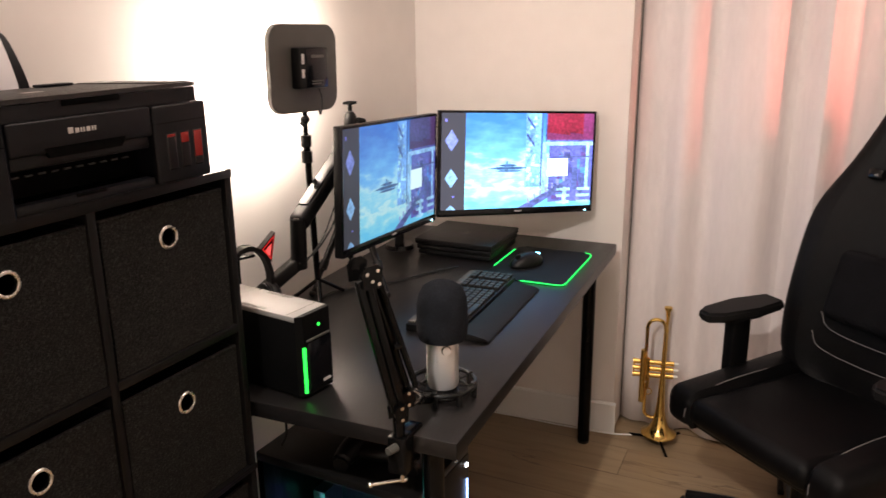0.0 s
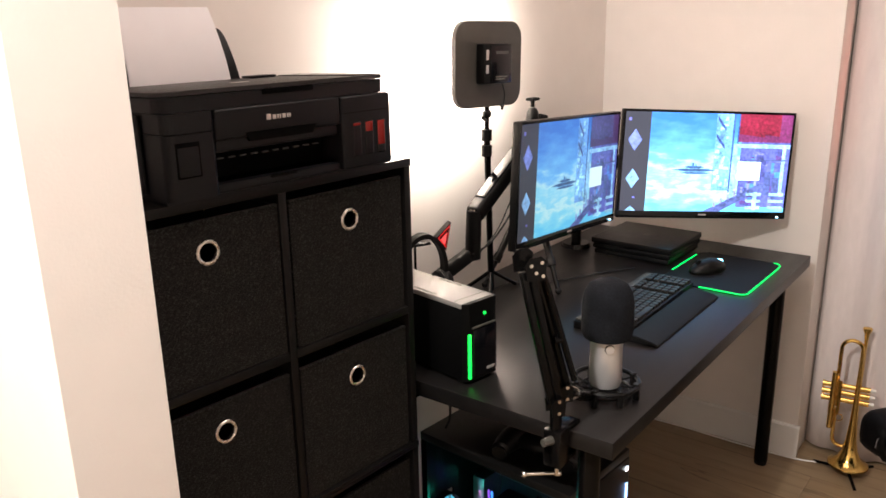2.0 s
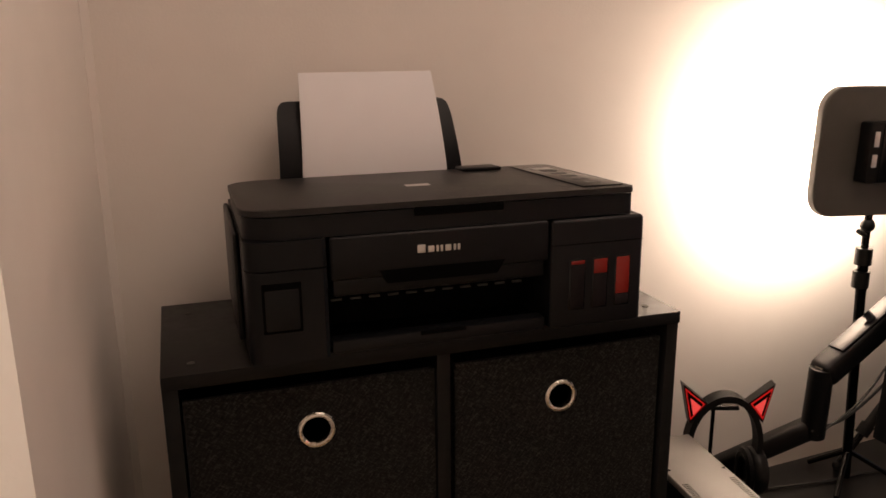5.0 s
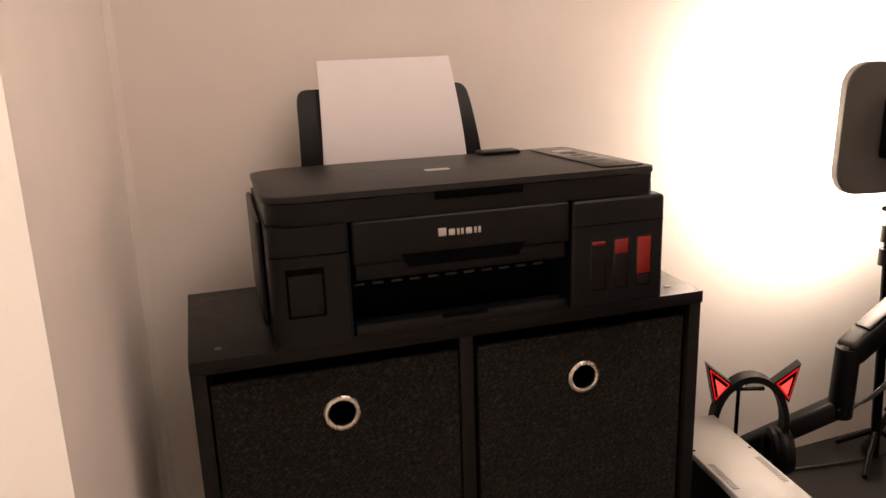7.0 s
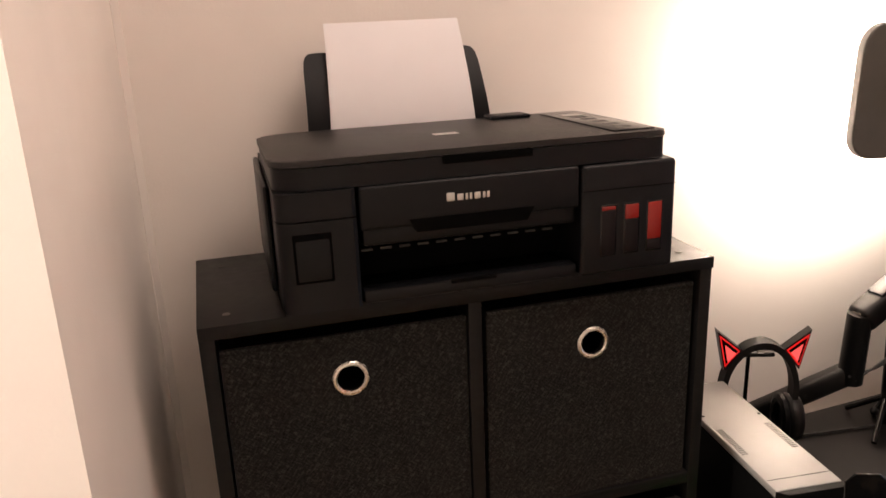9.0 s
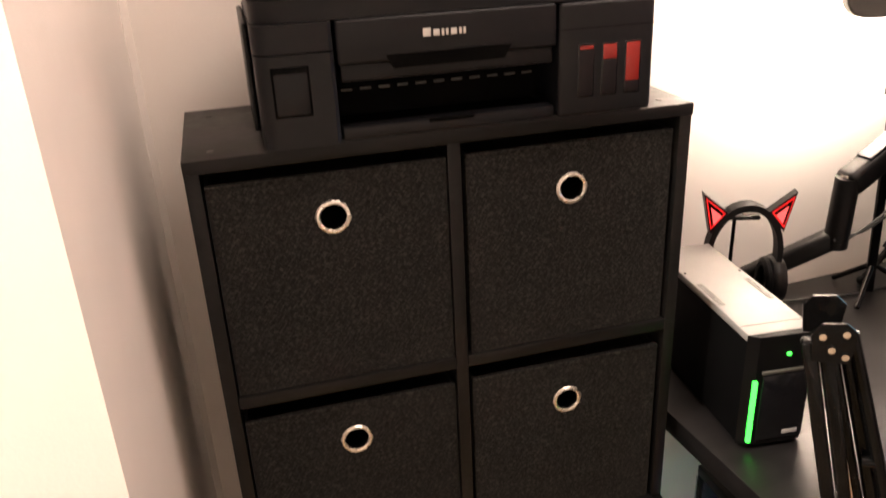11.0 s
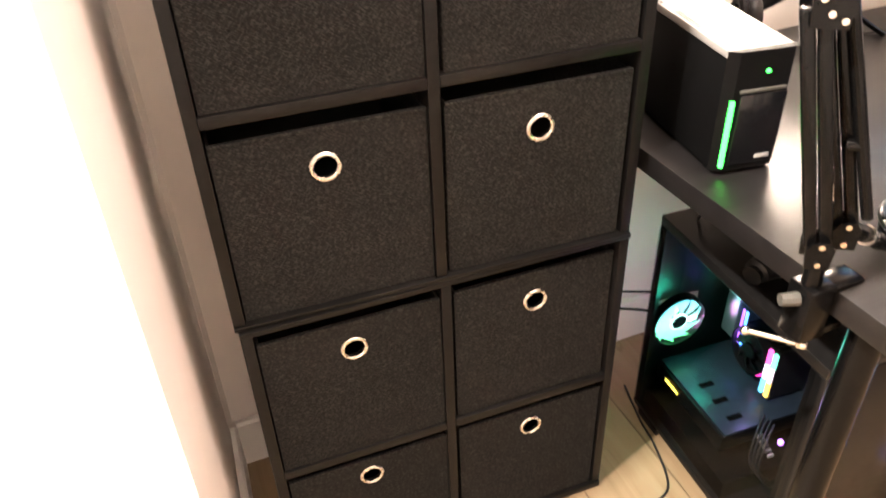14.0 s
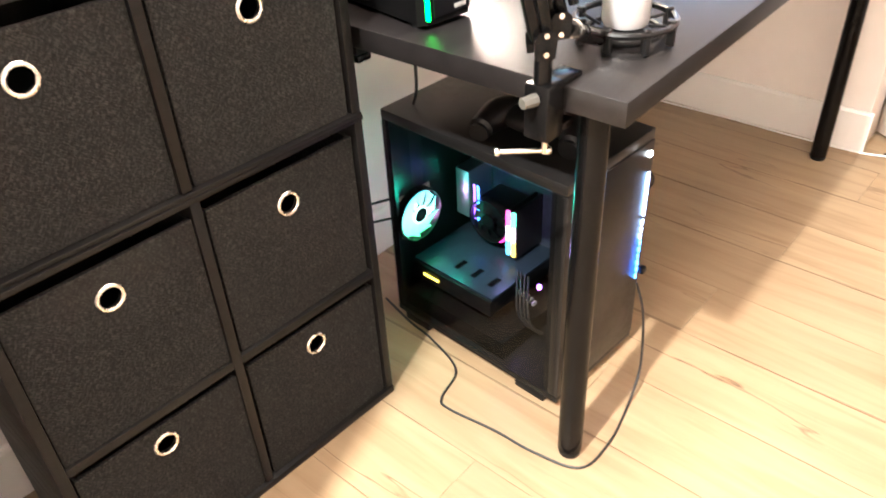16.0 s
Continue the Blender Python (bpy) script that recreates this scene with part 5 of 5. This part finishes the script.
    e = cr.color_ramp.elements
    e[0].position, e[0].color = 0.0, (0.10, 1.0, 0.22, 1)
    e[1].position, e[1].color = 1.0, (0.12, 0.45, 1.0, 1)
    q = e.new(0.5)
    q.color = (0.20, 1.0, 0.75, 1)
    nt.links.new(mr.outputs[0], cr.inputs[0])
    nt.links.new(cr.outputs[0], b.inputs["Emission Color"])
    b.inputs["Emission Strength"].default_value = 1.0
    ring = glow("white_ring_led", (0.45, 1.0, 0.85), 1.2)
    fan(t, pose(0.0625, D - 0.0155, 0.240) @ pose(0, 0, 0, rx=90), 0.056, (rb, ring, "rainbow-lit fan blades"), "rear_fan")
    # processor cooler facing the glass
    fan(t, pose(W - 0.090, 0.300, 0.222) @ pose(0, 0, 0, ry=-90), 0.046, (PLASTIC, DARK, ""), "cooler_fan")
    bx("cooler_body", STEELB, t, W - 0.080, W - 0.0125, 0.262, 0.338, 0.184, 0.260, 0.003)
    MAG = glow("magenta_led", (1.0, 0.05, 0.4), 1.0)
    bm = bmesh.new()
    sweep(bm, [(W - 0.090, 0.300 + 0.0505 * math.cos(radians(a)), 0.222 + 0.0505 * math.sin(radians(a))) for a in range(150, 250, 10)], 0.003, 6)
    part("cooler_light", bm, MAG, t)
    # memory sticks
    for k, y in enumerate((0.241, 0.227)):
        st = bx("memory_stick", STEELB, t, W - 0.099, W - 0.0125, y - 0.003, y + 0.003, 0.160, 0.278, 0.001)
        cols = ((1.0, 0.3, 0.7), (0.95, 0.9, 1.0), (0.35, 0.75, 1.0)) if k == 0 else ((0.4, 1.0, 0.75), (1.0, 0.85, 0.9), (1.0, 0.75, 0.3))
        for j in range(3):
            z1 = 0.276 - j * 0.036
            bx("light_bar", glow("memory_led", [q * q for q in cols[j]], 1.1), st, W - 0.106, W - 0.0995, y - 0.004 + 0.001 * (j % 2), y + 0.004, z1 - 0.0345, z1, 0.001)
    # graphics card
    CARD = mat("card_backplate", (0.025, 0.04, 0.055), 0.35, 0.4, grain=0.3, scale=60)
    card = bx("graphics_card", CARD, t, 0.032, W - 0.013, 0.185, D - 0.026, 0.146, 0.152, 0.001, "grey graphics card backplate")
    bx("card_shroud", PLASTIC, card, 0.027, W - 0.013, 0.185, D - 0.026, 0.108, 0.1455, 0.003)
    bx("card_light", glow("yellow_led", (1.0, 0.75, 0.06), 1.6), card, 0.0245, 0.0268, 0.325, 0.368, 0.124, 0.130, 0.0008)
    for k in range(3):
        bx("card_mark", DARK, card, 0.06, 0.09, 0.21 + k * 0.045, 0.222 + k * 0.045, 0.1522, 0.1528, 0)
    for k in range(4):
        y = 0.125 + 0.009 * k
        bm = bmesh.new()
        sweep(bm, curve_pts([(0.12, y + 0.04, 0.165), (0.08, y + 0.01, 0.16), (0.06, y - 0.01, 0.12), (0.08, y - 0.02, 0.08), (0.12, y, 0.04)], 6), 0.0024, 6)
        part("power_cable", bm, CABLE, t)
    for k in range(5):
        bx("cable_comb", SILVER, t, 0.078 + 0.003 * k, 0.090 + 0.003 * k, 0.120 + 0.011 * k, 0.124 + 0.011 * k, 0.140, 0.148, 0.001)
    bx("front_port_light", glow("violet_port_led", (0.5, 0.15, 1.0), 2), t, 0.09, 0.098, 0.115, 0.122, 0.175, 0.185, 0.001)
    GUARD = mat("grey_guard_plastic", (0.05, 0.05, 0.05), 0.5)
    # honeycomb guard above the board
    for i in range(4):
        for j in range(8):
            bm = bmesh.new()
            sweep(bm, [(W - 0.020 - 0.012 * i, 0.10 + j * 0.034 + (0.015 if i % 2 else 0) + 0.014 * math.sin(radians(60 * q)), 0.350 + i * 0.028 + 0.014 * math.cos(radians(60 * q))) for q in range(6)], 0.0025, 5, closed=True)
            part("mesh_cell", bm, GUARD, t)
    # plug on the front with its cable
    bx("front_plug", PLASTIC, front, W - 0.010, W + 0.004, -0.016, -0.0045, 0.190, 0.205, 0.003)


tower()


def point(name, m, power, colour, r):
    d = bpy.data.lights.new(name, "POINT")
    d.energy, d.color, d.shadow_soft_size = power, colour, r
    ob = new(name, d)
    ob.matrix_basis = m
    return ob


# the fan's and the memory's own light inside the tower
point("tower_fan_light", pose(0.835, 0.060, 0.27), 0.14, (0.03, 0.75, 0.45), 0.02)
point("tower_memory_light", pose(0.86, -0.095, 0.23), 0.05, (0.65, 0.40, 1.0), 0.02)
point("rear_fan_glow", pose(0.835, 0.126, 0.26), 0.03, (0.25, 1.0, 0.25), 0.008)
point("rear_fan_tint", pose(0.868, 0.124, 0.22), 0.07, (1.0, 0.25, 0.85), 0.008)


def gamepad():
    g = thing("game_controller", "black game controller lying on the computer tower", "game controller", pose(0.868, -0.145, 0.498, rz=-76) @ Matrix.Scale(1.12, 4))
    bm = bmesh.new()
    vs = ball(bm, (0, 0.0, 0.024), 1.0, (0.062, 0.040, 0.021), 24)
    for s in (-1, 1):
        sweep(bm, curve_pts([(s * 0.045, 0.014, 0.026), (s * 0.062, -0.012, 0.024), (s * 0.070, -0.045, 0.020), (s * 0.070, -0.066, 0.017)], 5), 0.02, 12, radii=[0.022 + 0.003 * math.sin(i * 0.4) - (0.006 if i > 12 else 0) for i in range(16)])
    part("body", bm, PLASTIC, g)
    for s, y in ((-1, 0.012), (1, -0.012)):
        rd("thumbstick", RUBBER, g, (s * 0.026, y, 0.038), (s * 0.026, y, 0.052), 0.008, 0.010)
    for k, col in enumerate(((0.9, 0.75, 0.1), (0.1, 0.6, 0.2), (0.7, 0.1, 0.1), (0.1, 0.25, 0.8))):
        a = radians(90 * k)
        rd("button", mat("button_colour", col, 0.3), g, (0.045 + 0.010 * math.cos(a), 0.014 + 0.010 * math.sin(a), 0.038), (0.045 + 0.010 * math.cos(a), 0.014 + 0.010 * math.sin(a), 0.0465), 0.0045)
    for s in (-1, 1):
        bx("bumper", PLASTIC_G, g, s * 0.040 - 0.018, s * 0.040 + 0.018, 0.026, 0.042, 0.022, 0.034, 0.004)


gamepad()


# ---- cables ----
def cable(label, pts, r=0.0025):
    bm = bmesh.new()
    sweep(bm, curve_pts(pts, 8), r, 8)
    return tagged(part("cable", bm, CABLE, None), label, "cable")


cable("thin black cable curling over the wooden floor", [(0.79, 0.20, 0.003), (0.764, 0.10, 0.003), (0.752, 0.03, 0.003), (0.715, -0.068, 0.003), (0.640, -0.095, 0.003), (0.626, -0.125, 0.003), (0.638, -0.225, 0.003), (0.642, -0.31, 0.003), (0.665, -0.395, 0.003), (0.745, -0.405, 0.003), (0.835, -0.388, 0.004), (0.905, -0.372, 0.05), (0.945, -0.345, 0.14), (0.958, -0.318, 0.195)])
cable("black mains cable hanging behind the cabinet", [(0.69, 0.24, 0.003), (0.68, 0.262, 0.06), (0.67, 0.27, 0.16), (0.70, 0.285, 0.22), (0.80, 0.29, 0.20), (0.88, 0.24, 0.21)], 0.003)
cable("black mains cable hanging behind the cabinet", [(0.72, 0.20, 0.003), (0.66, 0.255, 0.03), (0.65, 0.27, 0.12), (0.70, 0.28, 0.17), (0.80, 0.28, 0.16), (0.88, 0.22, 0.17)], 0.003)
cable("coil of black cable on the floor under the desk", [(1.62, 0.08, 0.004)] + [(1.55 + 0.075 * math.cos(radians(a)), 0.02 + 0.06 * math.sin(radians(a)), 0.004 + a * 0.00001) for a in range(40, 400, 30)] + [(1.60, 0.20, 0.004), (1.62, 0.30, 0.004)], 0.003)
bm = bmesh.new()
sweep(bm, curve_pts([(2.03, 0.28, 0.004), (2.036, 0.12, 0.004), (2.044, -0.05, 0.005), (2.046, -0.2, 0.004), (2.052, -0.33, 0.004), (2.062, -0.425, 0.004), (2.09, -0.50, 0.004)], 8), 0.003, 8)
tagged(part("cable", bm, TRIM, None), "thin white cable lying along the baseboard", "cable")
cable("black monitor cable lying across the desk", [(0.98, 0.24, DZ + 0.003), (1.12, 0.215, DZ + 0.003), (1.25, 0.20, DZ + 0.003), (1.36, 0.10, DZ + 0.003), (1.50, 0.03, DZ + 0.003), (1.58, -0.02, DZ + 0.003)], 0.0022)
plug = thing("power_adapter", "black power adapter hanging under the desk", "adapter", pose(0.72, 0.12, 0.62))
bx("body", PLASTIC, plug, -0.02, 0.02, -0.014, 0.014, 0.01, 0.0755, 0.005)
bx("body_end", PLASTIC_G, plug, -0.016, 0.016, -0.012, 0.012, -0.004, 0.0095, 0.003)
cable("black cable hanging down under the desk", [(0.79, 0.06, 0.695), (0.795, 0.065, 0.62), (0.80, 0.07, 0.55), (0.82, 0.10, 0.501)], 0.003)


# ---- curtain ----
def curtain():
    bm = bmesh.new()
    n, k = 150, 10
    cols = []
    for i in range(n + 1):
        y = -0.411 - 2.07 * i / n
        u = y * 2 * math.pi
        x = 2.168 + 0.030 * math.sin(u / 0.235 + 0.8 * math.sin(u / 0.9)) + 0.014 * math.sin(u / 0.13 + 1.3) + 0.012 * math.sin(u / 0.61)
        col = []
        for j in range(k + 1):
            z = 0.012 + 2.44 * j / k
            flare = 0.012 * math.sin(u / 0.31) * (1 - j / k)
            col.append(bm.verts.new((x + flare, y, z)))
        cols.append(col)
    for a, b in zip(cols, cols[1:]):
        for j in range(k):
            bm.faces.new((a[j], a[j + 1], b[j + 1], b[j]))
    ob = part("curtain", bm, CURTAIN, None)
    so = ob.modifiers.new("thickness", "SOLIDIFY")
    so.thickness = 0.002
    tagged(ob, "white floor-length curtain hanging in soft folds", "curtain")
    rail = thing("curtain_rail", "white curtain rail under the ceiling", "curtain rail", pose(2.168, -0.42, 2.46))
    rd("rail", TRIM, rail, (0, 0, 0), (0, -2.06, 0), 0.012)
    bx("bracket", TRIM, rail, -0.01, 0.01, -1.4, -1.38, 0.0, 0.04, 0.002)


curtain()


# ---- trumpet on its stand ----
def trumpet():
    t = thing("trumpet", "polished brass trumpet standing bell down on a stand", "trumpet", pose(2.075, -0.572, 0.022, rz=-80))
    # bell and lead pipe, upright
    bm = bmesh.new()
    prof = [(0.061, 0.012), (0.060, 0.016), (0.046, 0.024), (0.034, 0.038), (0.024, 0.062), (0.0165, 0.10), (0.0125, 0.15), (0.0095, 0.22), (0.0075, 0.29), (0.0063, 0.36)]
    lathe(bm, prof, 32)
    part("bell", bm, BRASS, t)
    bm = bmesh.new()
    sweep(bm, [(0, 0, 0.355), (0, 0, 0.40)] + [(-0.030 + 0.030 * math.cos(radians(a)), 0, 0.41 + 0.030 * math.sin(radians(a))) for a in range(0, 181, 15)] + [(-0.060, 0, 0.38), (-0.060, 0, 0.21)], 0.0062, 10)
    part("bell_bow", bm, BRASS, t)
    bm = bmesh.new()
    sweep(bm, [(0.004, 0.014, 0.40), (0.004, 0.014, 0.12), (0.0, 0.012, 0.10)] + [(-0.028 + 0.028 * math.cos(radians(a)), 0.008, 0.095 - 0.028 * math.sin(radians(a))) for a in range(0, 181, 20)] + [(-0.056, 0.006, 0.10), (-0.056, 0.006, 0.20)], 0.0058, 10)
    part("tuning_slide", bm, BRASS, t)
    bm = bmesh.new()
    lathe(bm, [(0.005, 0.40), (0.0055, 0.44), (0.008, 0.465), (0.0135, 0.478), (0.0135, 0.483), (0.009, 0.485)], 24, pose(0.004, 0.014, 0))
    part("mouthpiece", bm, BRASS, t)
    for k in range(3):
        z = 0.232 + k * 0.024
        bm = bmesh.new()
        rod(bm, (-0.095, 0.004, z), (0.035, 0.004, z), 0.0088, seg=20)
        v = part("valve", bm, BRASS, t)
        rd("valve_cap", BRASS, v, (-0.102, 0.004, z), (-0.095, 0.004, z), 0.0105)
        rd("valve_button", mat("pearl_button", (0.8, 0.78, 0.74), 0.25), v, (0.035, 0.004, z), (0.050, 0.004, z), 0.0058)
    bm = bmesh.new()
    sweep(bm, [(-0.068, -0.010, 0.33), (-0.068, -0.010, 0.135)], 0.0095, 12)
    part("valve_slide", bm, BRASS, t)
    bm = bmesh.new()
    sweep(bm, [(-0.050, -0.018, 0.30), (-0.050, -0.03, 0.31), (-0.050, -0.03, 0.20), (-0.050, -0.018, 0.19)], 0.005, 8)
    part("third_slide", bm, BRASS, t)
    bm = bmesh.new()
    sweep(bm, [(-0.045 + 0.012 * math.cos(radians(a)), 0.022, 0.16 + 0.012 * math.sin(radians(a))) for a in range(0, 360, 24)], 0.0018, 6, closed=True)
    part("finger_ring", bm, BRASS, t)
    s = thing("trumpet_stand", "small black folding trumpet stand on the floor", "stand", pose(2.075, -0.572, 0))
    rd("peg", RUBBER, s, (0, 0, 0.012), (0, 0, 0.05), 0.012, 0.006)
    for a in (205, 325, 85):
        rd("leg", BLACKM, s, (0, 0, 0.018), (0.105 * math.cos(radians(a)), 0.105 * math.sin(radians(a)), 0.004), 0.005)


trumpet()


# ---- gaming chair ----
def chair():
    c = thing("gaming_chair", "black leatherette gaming chair with grey stitching", "chair", pose(1.60, -1.030, 0, rz=50))
    bm = bmesh.new()
    box(bm, -0.20, 0.20, -0.24, 0.25, 0.375, 0.455, 0.035, 4)
    part("seat", bm, LEATHER, c)
    for s in (-1, 1):
        bm = bmesh.new()
        vs = box(bm, s * 0.235 - 0.055, s * 0.235 + 0.055, -0.22, 0.245, 0.38, 0.487, 0.035, 4)
        for v in vs:
            v.co.z -= 0.030 * max(0, v.co.y / 0.245) ** 2 + (0.012 if v.co.x * s < 0.2 else 0)
        b = part("seat_bolster", bm, LEATHER, c)
        bm = bmesh.new()
        sweep(bm, curve_pts([(s * 0.205, -0.2, 0.474), (s * 0.203, 0.0, 0.476), (s * 0.203, 0.15, 0.464), (s * 0.205, 0.235, 0.425), (s * 0.207, 0.247, 0.39)]), 0.0012, 6)
        part("seam", bm, STITCH, b)
    bx("seat_pan", PLASTIC, c, -0.22, 0.22, -0.22, 0.20, 0.345, 0.374, 0.008)
    # backrest, leaning back a little
    B = pose(0, -0.175, 0.43, rx=17)
    bm = bmesh.new()
    prof = [(0.0, 0.215), (0.10, 0.240), (0.20, 0.252), (0.34, 0.256), (0.46, 0.258), (0.53, 0.245), (0.62, 0.205), (0.72, 0.178), (0.83, 0.158), (0.91, 0.125), (0.94, 0.07)]
    rings = []
    for z, w in prof:
        w *= 1.17
        ring = []
        for x, y in ((-w, 0.0), (-w + 0.01, 0.045), (-w * 0.72, 0.050), (-w * 0.55, 0.018), (0, 0.006), (w * 0.55, 0.018), (w * 0.72, 0.050), (w - 0.01, 0.045), (w, 0.0), (w * 0.85, -0.055), (0, -0.075), (-w * 0.85, -0.055)):
            ring.append(bm.verts.new(B @ Vector((x, y + 0.03 * math.sin(z * 4.2), z))))
        rings.append(ring)
    for a, b in zip(rings, rings[1:]):
        for k in range(12):
            bm.faces.new((a[k], a[(k + 1) % 12], b[(k + 1) % 12], b[k]))
    bm.faces.new(rings[0][::-1])
    bm.faces.new(rings[-1])
    back = part("backrest", bm, LEATHER, c)
    sub = back.modifiers.new("round", "SUBSURF")
    sub.levels = sub.render_levels = 2
    for zz, ww in ((0.10, 0.13), (0.16, 0.12)):
        bm = bmesh.new()
        sweep(bm, curve_pts([B @ Vector((-ww - 0.03, 0.062, zz + 0.05)), B @ Vector((-ww, 0.048, zz + 0.01)), B @ Vector((0, 0.040, zz)), B @ Vector((ww, 0.048, zz + 0.01)), B @ Vector((ww + 0.03, 0.062, zz + 0.05))]), 0.0012, 6)
        part("seam", bm, STITCH, back)
    bm = bmesh.new()
    box(bm, -0.145, 0.145, 0.020, 0.085, 0.20, 0.40, 0.028, 4, B)
    part("lumbar_cushion", bm, mat("black_woven_cloth", (0.004, 0.004, 0.005), 0.9, grain=0.4, scale=200, bump=0.5, bscale=500, spec=0.1), c)
    for s in (-1, 1):
        bm = bmesh.new()
        box(bm, s * 0.135 - 0.022, s * 0.135 + 0.022, 0.02, 0.06, 0.60, 0.63, 0.008, 2, B)
        part("belt_slot", bm, PLASTIC_G, back)
        arm = bx("armrest_post", PLASTIC, c, s * 0.285 - 0.018, s * 0.285 + 0.018, -0.04, 0.03, 0.36, 0.625, 0.006)
        bm = bmesh.new()
        poly = [(-0.040, -0.14), (0.036, -0.14), (0.046, -0.02), (0.040, 0.10), (0.018, 0.135), (-0.022, 0.135), (-0.044, 0.09), (-0.048, -0.03)]
        prism(bm, [(x + s * 0.272, y + 0.01) for x, y in poly], 0.632, 0.662)
        bmesh.ops.bevel(bm, geom=bm.edges[:], offset=0.008, segments=3, affect="EDGES")
        part("arm_pad", bm, RUBBER, arm)
        bx("pad_slide", PLASTIC, arm, s * 0.278 - 0.03, s * 0.278 + 0.03, -0.06, 0.06, 0.6155, 0.6315, 0.004)
        bx("armrest_bracket", BLACKM, c, min(s * 0.12, s * 0.30), max(s * 0.12, s * 0.30), -0.045, 0.035, 0.332, 0.344, 0.003)
        rd("recline_hinge", PLASTIC, c, (s * 0.235, -0.235, 0.44), (s * 0.262, -0.235, 0.44), 0.045, seg=24)
    rd("gas_lift", BLACKM, c, (0, 0, 0.10), (0, 0, 0.345), 0.028)
    rd("hub", PLASTIC, c, (0, 0, 0.065), (0, 0, 0.125), 0.045, 0.035, seg=24)
    for k in range(5):
        a = radians(72 * k + 100)
        u = Vector((math.cos(a), math.sin(a), 0))
        bm = bmesh.new()
        sweep(bm, [u * 0.03 + Vector((0, 0, 0.100)), u * 0.18 + Vector((0, 0, 0.095)), u * 0.31 + Vector((0, 0, 0.075))], 0.022, 8, radii=[0.028, 0.022, 0.016])
        leg = part("base_arm", bm, PLASTIC, c)
        w = u * 0.31
        cr = Vector((-u.y, u.x, 0))
        rd("caster", RUBBER, leg, w + cr * 0.024 + Vector((0, 0, 0.030)), w - cr * 0.024 + Vector((0, 0, 0.030)), 0.030, seg=20)
        rd("caster_stem", STEEL, leg, w + Vector((0, 0, 0.03)), w + Vector((0, 0, 0.075)), 0.007)


chair()
